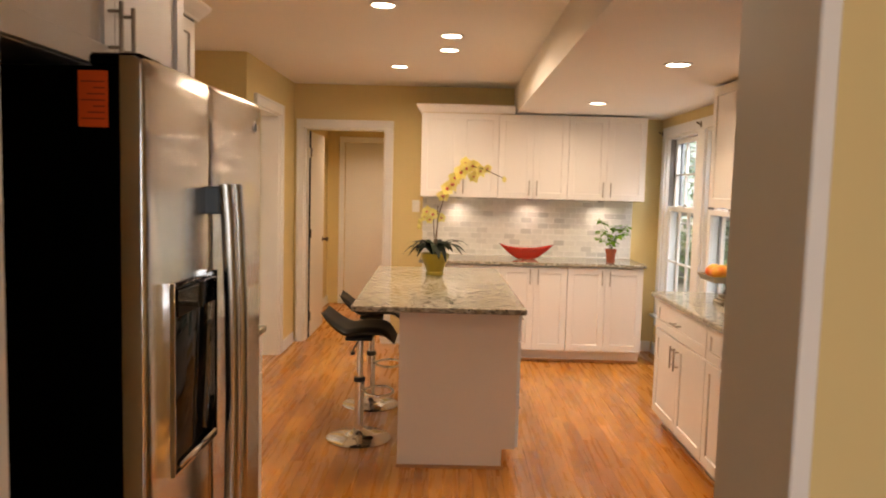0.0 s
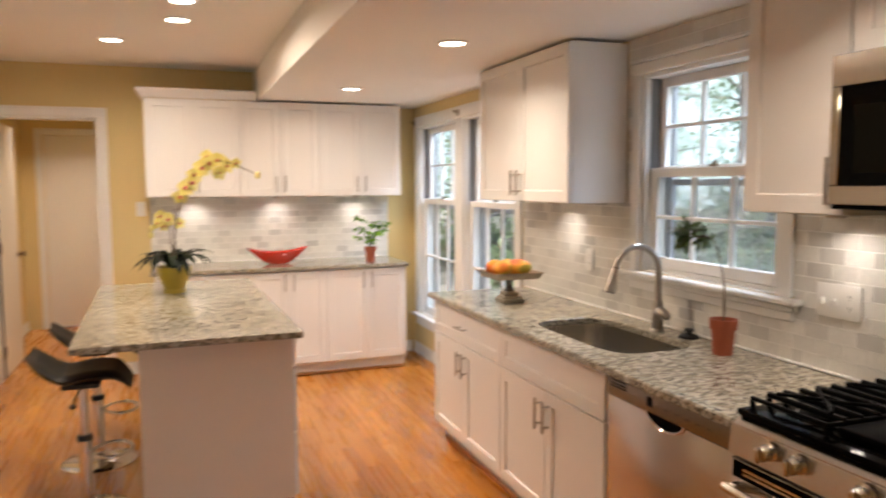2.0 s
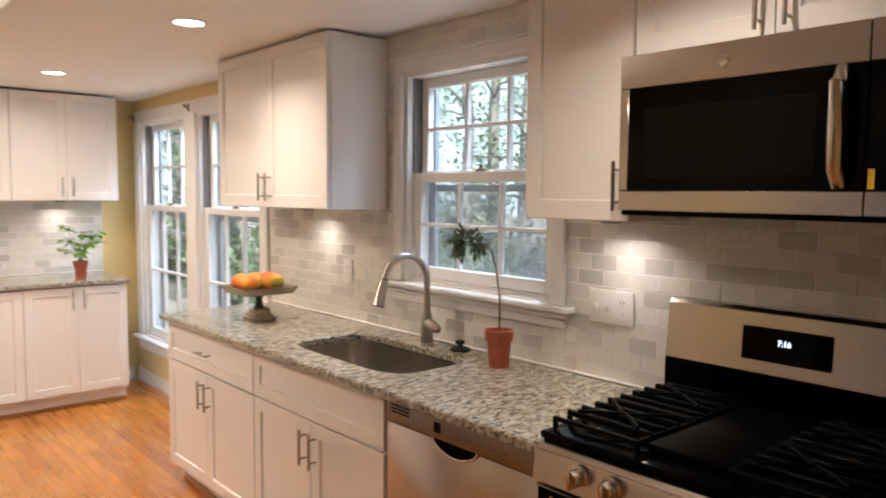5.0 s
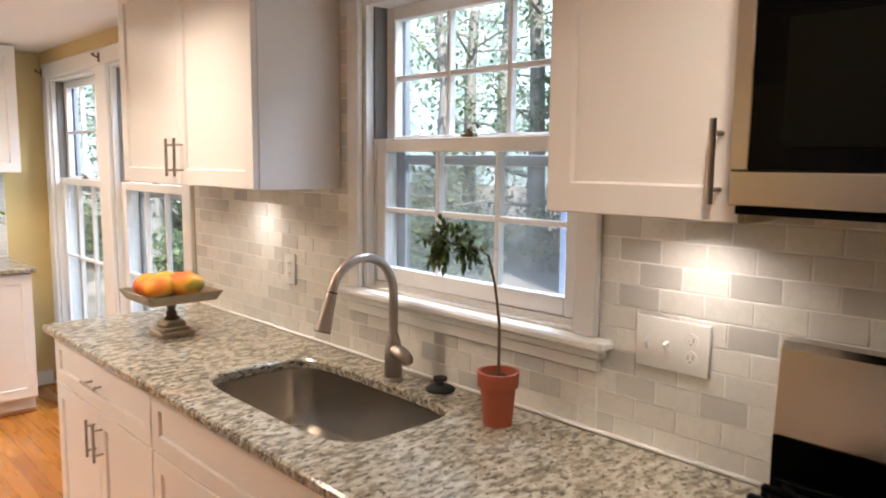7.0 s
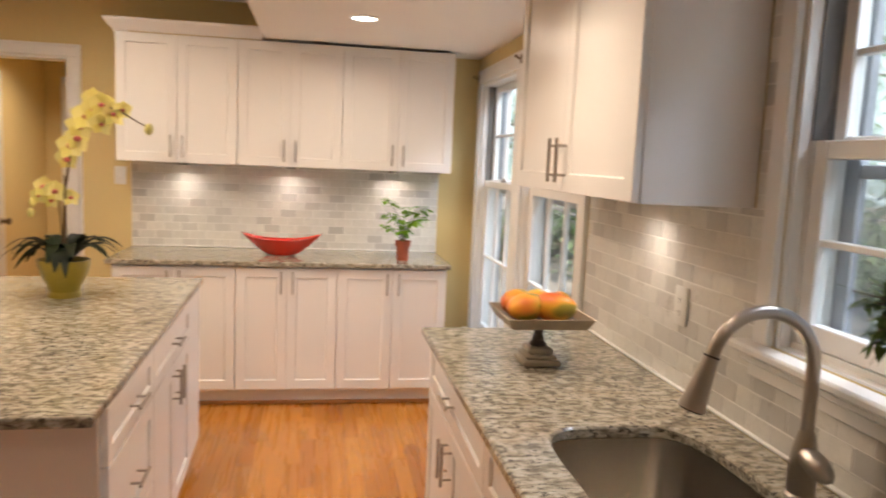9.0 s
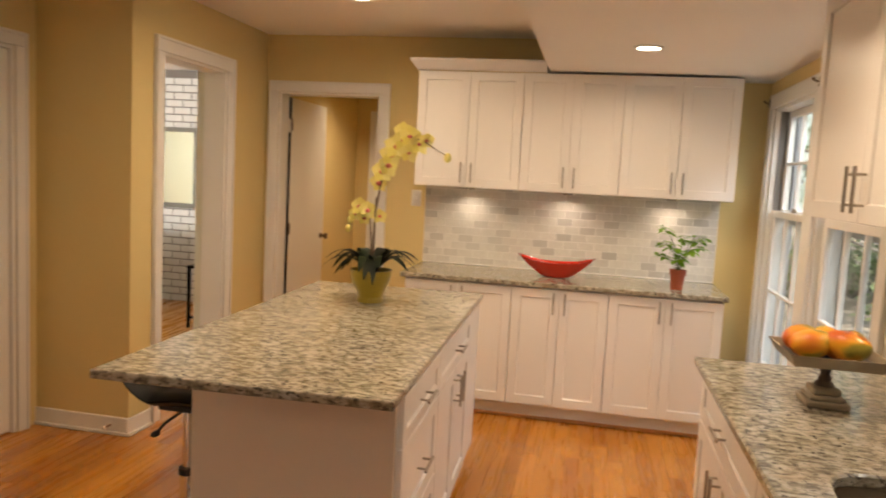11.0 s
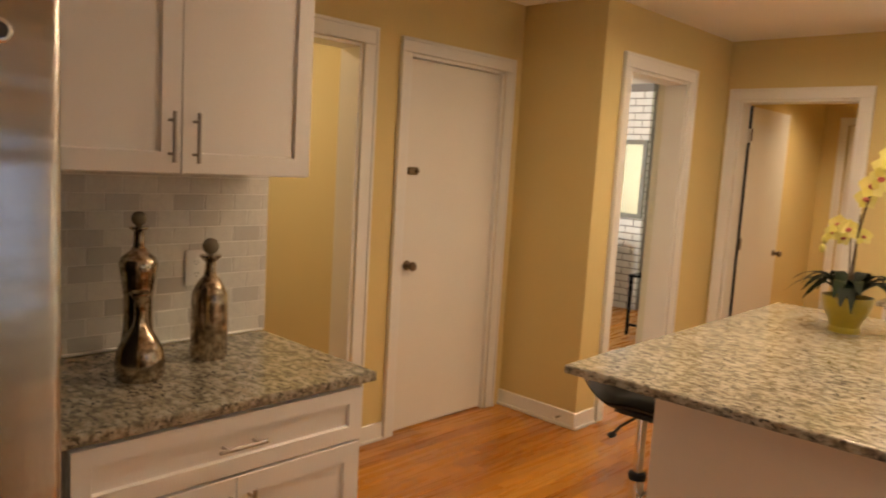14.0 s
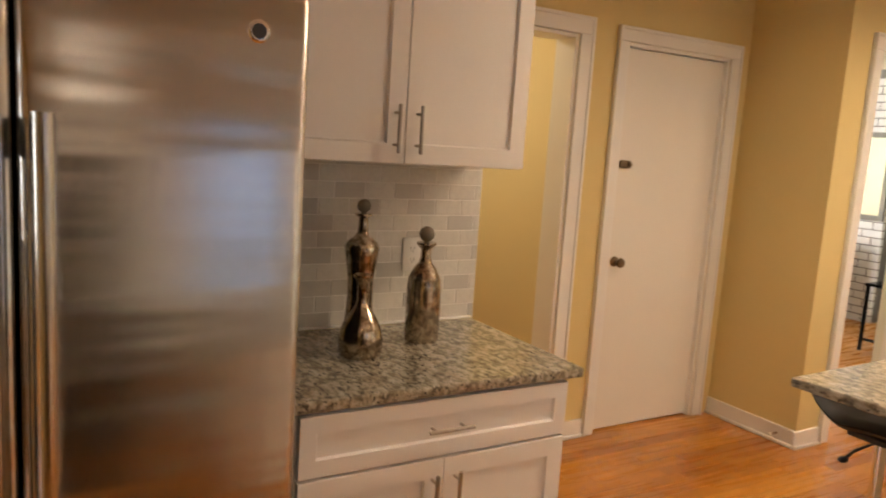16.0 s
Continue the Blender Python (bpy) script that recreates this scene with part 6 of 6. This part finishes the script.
rowk = 0
z = 0.0
while z + BH < HIGH - FZ:
    x = FX1 - (0.0 if rowk % 2 else 0.105)
    if not rowk % 2:
        brick(FX1 - 0.105 + BJ, FX1, z)
    while x > FX0 + BL and x > -3.55:
        brick(x - BL + BJ, x, z)
        x -= BL
    z += BH
    rowk += 1
mr = thing("wall_mirror", pose(-2.99, FY - 0.002, 0), "dark framed mirror on brick chimney breast", "mirror")
part("mirror_glass", box(-0.40, 0.285, -0.020, 0.0, 1.02, 1.78), MIRROR, mr, "", False)
part("frame", boxes((0.285, 0.335, -0.032, 0.0, 0.97, 1.83), (-0.45, -0.40, -0.032, 0.0, 0.97, 1.83), (-0.40, 0.285, -0.032, 0.0, 0.97, 1.02), (-0.40, 0.285, -0.032, 0.0, 1.78, 1.83), bevel=0.004), plain("dark_bronze_frame", (0.16, 0.15, 0.12), 0.4, vary=0.15), mr, "dark frame", False)
tb = thing("side_table", pose(-2.07, 8.62, FZ), "small black metal side table with open frame", "table")
for x, y in ((0, 0), (0.42, 0), (0, 0.42), (0.42, 0.42)):
    part("leg", box(x - 0.012, x + 0.012, y - 0.012, y + 0.012, 0.0, 0.555), BLACK, tb, "", False)
part("top", box(-0.02, 0.44, -0.02, 0.44, 0.5555, 0.58, bevel=0.003), BLACK, tb, "", False)
part("stretcher", boxes((0.0125, 0.4075, -0.01, 0.01, 0.09, 0.11), (0.0125, 0.4075, 0.41, 0.43, 0.09, 0.11)), BLACK, tb, "", False)
ch = thing("armchair", pose(-3.12, 8.85, FZ), "grey upholstered armchair in living room", "chair")
part("seat", box(-0.35, 0.35, -0.35, 0.35, 0.12, 0.45, bevel=0.06, seg=3), plain("grey_upholstery", (0.42, 0.41, 0.40), 0.9, vary=0.08, fine=200, relief=0.4), ch)
part("backrest", box(-0.35, 0.35, 0.20, 0.36, 0.4505, 0.88, bevel=0.06, seg=3), bpy.data.materials["grey_upholstery"], ch)
for x in (-0.29, 0.29):
    for y in (-0.29, 0.29):
        part("leg", rod((x, y, 0.0), (x, y, 0.125), 0.018), BLACK, ch)

# ---- garden and woods outside ----
solid("ground", boxes((2.9, 70, -60, 70, -0.45, -0.40)), LAWN, "leaf-strewn sunny ground outside", "ground")


def tree(x, y, h, r, seed):
    rg = random.Random(seed)
    root = thing("tree", pose(x, y, -0.41), "tall leafy woodland tree outside windows", "tree", "woodland trees")
    tk = tube([(0, 0, 0), (rg.uniform(-0.1, 0.1), rg.uniform(-0.1, 0.1), h * 0.4), (rg.uniform(-0.3, 0.3), rg.uniform(-0.3, 0.3), h)], r, 10, r * 0.4)
    lv = bmesh.new()
    for k in range(16):
        z0 = h * rg.uniform(0.12, 0.95)
        a = rg.uniform(0, 6.28)
        ln = rg.uniform(1.0, 2.6)
        e = Vector((math.cos(a) * ln, math.sin(a) * ln, z0 + rg.uniform(-0.2, 0.7)))
        join(tk, tube([(0, 0, z0), e * 0.5 + Vector((0, 0, z0 * 0.5 + 0.1)), e], r * 0.22, 5, 0.01))
        for q in range(170):
            u = rg.uniform(0.2, 1.08)
            p = Vector((0, 0, z0)).lerp(e, u) + Vector((rg.gauss(0, 0.33), rg.gauss(0, 0.33), rg.gauss(0, 0.30)))
            w2 = (rg.uniform(-1, 1), rg.uniform(-1, 1), rg.uniform(-0.6, 0.4))
            leaf_mesh(lv, p, w2, (0, 0, 1), rg.uniform(0.07, 0.13), rg.uniform(0.05, 0.085), 0.2, 2, 0.1)
    part("trunk", tk, BARK, root, "rough grey-brown trunk")
    part("crown", lv, TREELEAF, root, "loose leafy crown")


for n2, (tx, ty, th, trr) in enumerate(((12.2, 9.9, 9, 0.17), (13.5, 11.5, 9, 0.2), (9.8, 11.6, 8, 0.13), (14.5, 15.5, 10, 0.2), (11.0, 10.4, 9, 0.18), (18.5, 9.6, 10, 0.24), (11.2, 17.2, 8, 0.16), (19.0, 18.5, 10, 0.24), (16.5, 24.0, 10, 0.2), (5.7, 13.6, 8, 0.13), (6.9, 16.2, 9, 0.17), (7.7, 19.6, 9, 0.18), (5.4, 18.6, 9, 0.16), (8.7, 15.0, 8, 0.15), (6.2, 23.5, 10, 0.2), (10.2, 22.0, 10, 0.2))):
    tree(tx, ty, th, trr, 20 + n2)


def bush(x, y, r, h, seed):
    rg = random.Random(seed)
    root = thing("bush", pose(x, y, -0.41), "leafy green woodland bush outside windows", "bush", "woodland bushes")
    lv, tw = bmesh.new(), bmesh.new()
    for k in range(26):
        a, e = rg.uniform(0, 6.28), rg.uniform(0.3, 1.0)
        tip = Vector((math.cos(a) * r * rg.uniform(0.3, 1.0), math.sin(a) * r * rg.uniform(0.3, 1.0), h * e))
        join(tw, tube([(0, 0, 0), tip * 0.5 + Vector((0, 0, 0.1)), tip], 0.015, 5, 0.004))
        for q in range(40):
            p = tip * rg.uniform(0.45, 1.05) + Vector((rg.gauss(0, 0.16), rg.gauss(0, 0.16), rg.gauss(0, 0.14)))
            leaf_mesh(lv, p, (rg.uniform(-1, 1), rg.uniform(-1, 1), rg.uniform(-0.5, 0.5)), (0, 0, 1), rg.uniform(0.09, 0.17), rg.uniform(0.05, 0.09), 0.2, 2, 0.1)
    part("stems", tw, BARK, root)
    part("foliage", lv, TREELEAF, root, "dense small leaves")


for n2, (tx, ty, trr, th) in enumerate(((9.0, 11.4, 1.0, 1.3), (11.0, 9.9, 1.0, 1.6), (12.4, 12.6, 1.2, 1.5), (8.4, 9.6, 0.9, 1.1), (14.0, 12.0, 1.6, 2.2), (10.4, 13.6, 1.3, 1.6), (16.5, 12.0, 1.6, 2.0), (13.2, 16.0, 1.6, 2.0), (9.4, 16.0, 1.2, 1.4), (17.0, 19.0, 1.8, 2.4), (5.9, 12.2, 0.9, 1.0), (7.6, 14.0, 1.1, 1.4), (6.3, 17.2, 1.2, 1.6), (8.3, 18.0, 1.4, 1.8), (5.1, 16.0, 0.9, 1.1))):
    bush(tx, ty, trr, th, 70 + n2)
SIDING = plain("pale_blue_siding", (0.36, 0.46, 0.74), 0.6, vary=0.05, scale=1.5, relief=0.1)
hs = thing("house", pose(9.6, 2.4, -0.41), "pale blue clapboard house beyond the garden", "house")
part("wall", box(0, 6.0, 0, 6.25, 0, 5.2), SIDING, hs)
for k in range(26):
    part("clapboard", moved(box(-0.028, -0.004, 0, 6.25, 0, 0.192), pose(0.004, 0, 0.005 + k * 0.198, 0, 1.5)), SIDING, hs, "", False)
part("corner_board", box(-0.035, 0.02, 6.2505, 6.35, 0, 5.2), SIDING, hs)
rb = bmesh.new()
ends = [[rb.verts.new((x, y, z)) for x, z in ((-0.3, 5.201), (6.3, 5.201), (3.0, 7.4))] for y in (-0.3, 6.55)]
rb.faces.new(ends[0][::-1])
rb.faces.new(ends[1])
for k in range(3):
    rb.faces.new((ends[0][k], ends[0][(k + 1) % 3], ends[1][(k + 1) % 3], ends[1][k]))
part("roof", rb, DARKGREY, hs, "dark shingled roof", False)
bd = bmesh.new()
nseg = 30
lo = [bd.verts.new((55 * math.sin(a) + 2, 55 * math.cos(a) + 5, -2)) for a in [math.pi * k / nseg for k in range(nseg + 1)]]
hi = [bd.verts.new((v.co.x, v.co.y, 22)) for v in lo]
for k in range(nseg):
    bd.faces.new((lo[k], hi[k], hi[k + 1], lo[k + 1]))
# self-lit sheet, its daylight put into colour and emission
solid("backdrop", bd, WOODS, "glowing backdrop of distant woods with painted sunlight", "backdrop")

tile_walls()
CAULK = plain("white_caulk", (0.84, 0.83, 0.80), 0.5, vary=0.04, relief=0.05)
for nm, c0 in (("trim_caulk_east", (XE - 0.018, XE - 0.0055, 2.80, 5.38)), ("trim_caulk_north", (0.335, 2.34, YB - 0.018, YB - 0.0055)), ("trim_caulk_west", (XW + 0.0055, XW + 0.018, 2.96, 3.848))):
    solid(nm, box(*c0, CZ + 0.0005, CZ + 0.009, bevel=0.003), CAULK, "white caulk bead along the backsplash", "trim", smooth=True)


# ---- floor planks ----
solid("floor", boxes((-5.3, 2.76, -2.12, 10.2, FZ - 0.06, FZ - 0.006)), SUBFLOOR, "oak strip floor", "floor")
floor = bpy.data.objects["floor"]
rng = random.Random(4)
PW = 0.078
plank_meshes = {}
rest_v, rest_f = [], []


def plank_geo(w, ln):
    e = 0.0003
    v = [(0, 0, -0.006), (w, 0, -0.006), (w, ln, -0.006), (0, ln, -0.006), (e, e, 0), (w - e, e, 0), (w - e, ln - e, 0), (e, ln - e, 0)]
    f = [(4, 5, 6, 7), (0, 1, 5, 4), (1, 2, 6, 5), (2, 3, 7, 6), (3, 0, 4, 7)]
    return v, f


def lay(x0, x1, y0, y1):
    n = int((x1 - x0) / PW)
    for k in range(n + 1):
        xa = x0 + k * PW
        wd = min(PW, x1 - xa) - 0.0003
        if wd < 0.004:
            continue
        y = y0
        while y < y1 - 0.02:
            ln = rng.choice((0.35, 0.5, 0.6, 0.75, 0.9, 1.1, 1.3))
            if y == y0:
                ln *= rng.choice((0.3, 0.6, 0.9))
            ln = round(min(ln, y1 - y), 3)
            near = (1.0 < xa < 1.95 and 2.8 < y < 7.0) or (-1.5 < xa < 0.3 and 4.3 < y < 5.9)
            if near:
                key = (round(wd, 4), ln)
                if key not in plank_meshes:
                    me = bpy.data.meshes.new("plank")
                    v, f = plank_geo(wd, ln - 0.0003)
                    me.from_pydata(v, [], f)
                    me.materials.append(OAK)
                    plank_meshes[key] = me
                p = new("plank", plank_meshes[key])
                p.location = (xa, y, FZ)
                p.parent = floor
            else:
                v, f = plank_geo(wd, ln - 0.0003)
                base = len(rest_v)
                rest_v.extend((a + xa, c + y, z + FZ) for a, c, z in v)
                rest_f.extend(tuple(i + base for i in face) for face in f)
            y += ln


lay(-1.655, 2.6, -2.0, 7.7)
lay(-5.2, -1.655, 3.6, 9.95)
lay(-1.655, 0.35, 7.7, 10.1)
me = bpy.data.meshes.new("planks")
me.from_pydata(rest_v, [], rest_f)
me.materials.append(OAKS)
ob = tagged(new("planks", me), "", "", "", "stuff")
ob.parent = floor
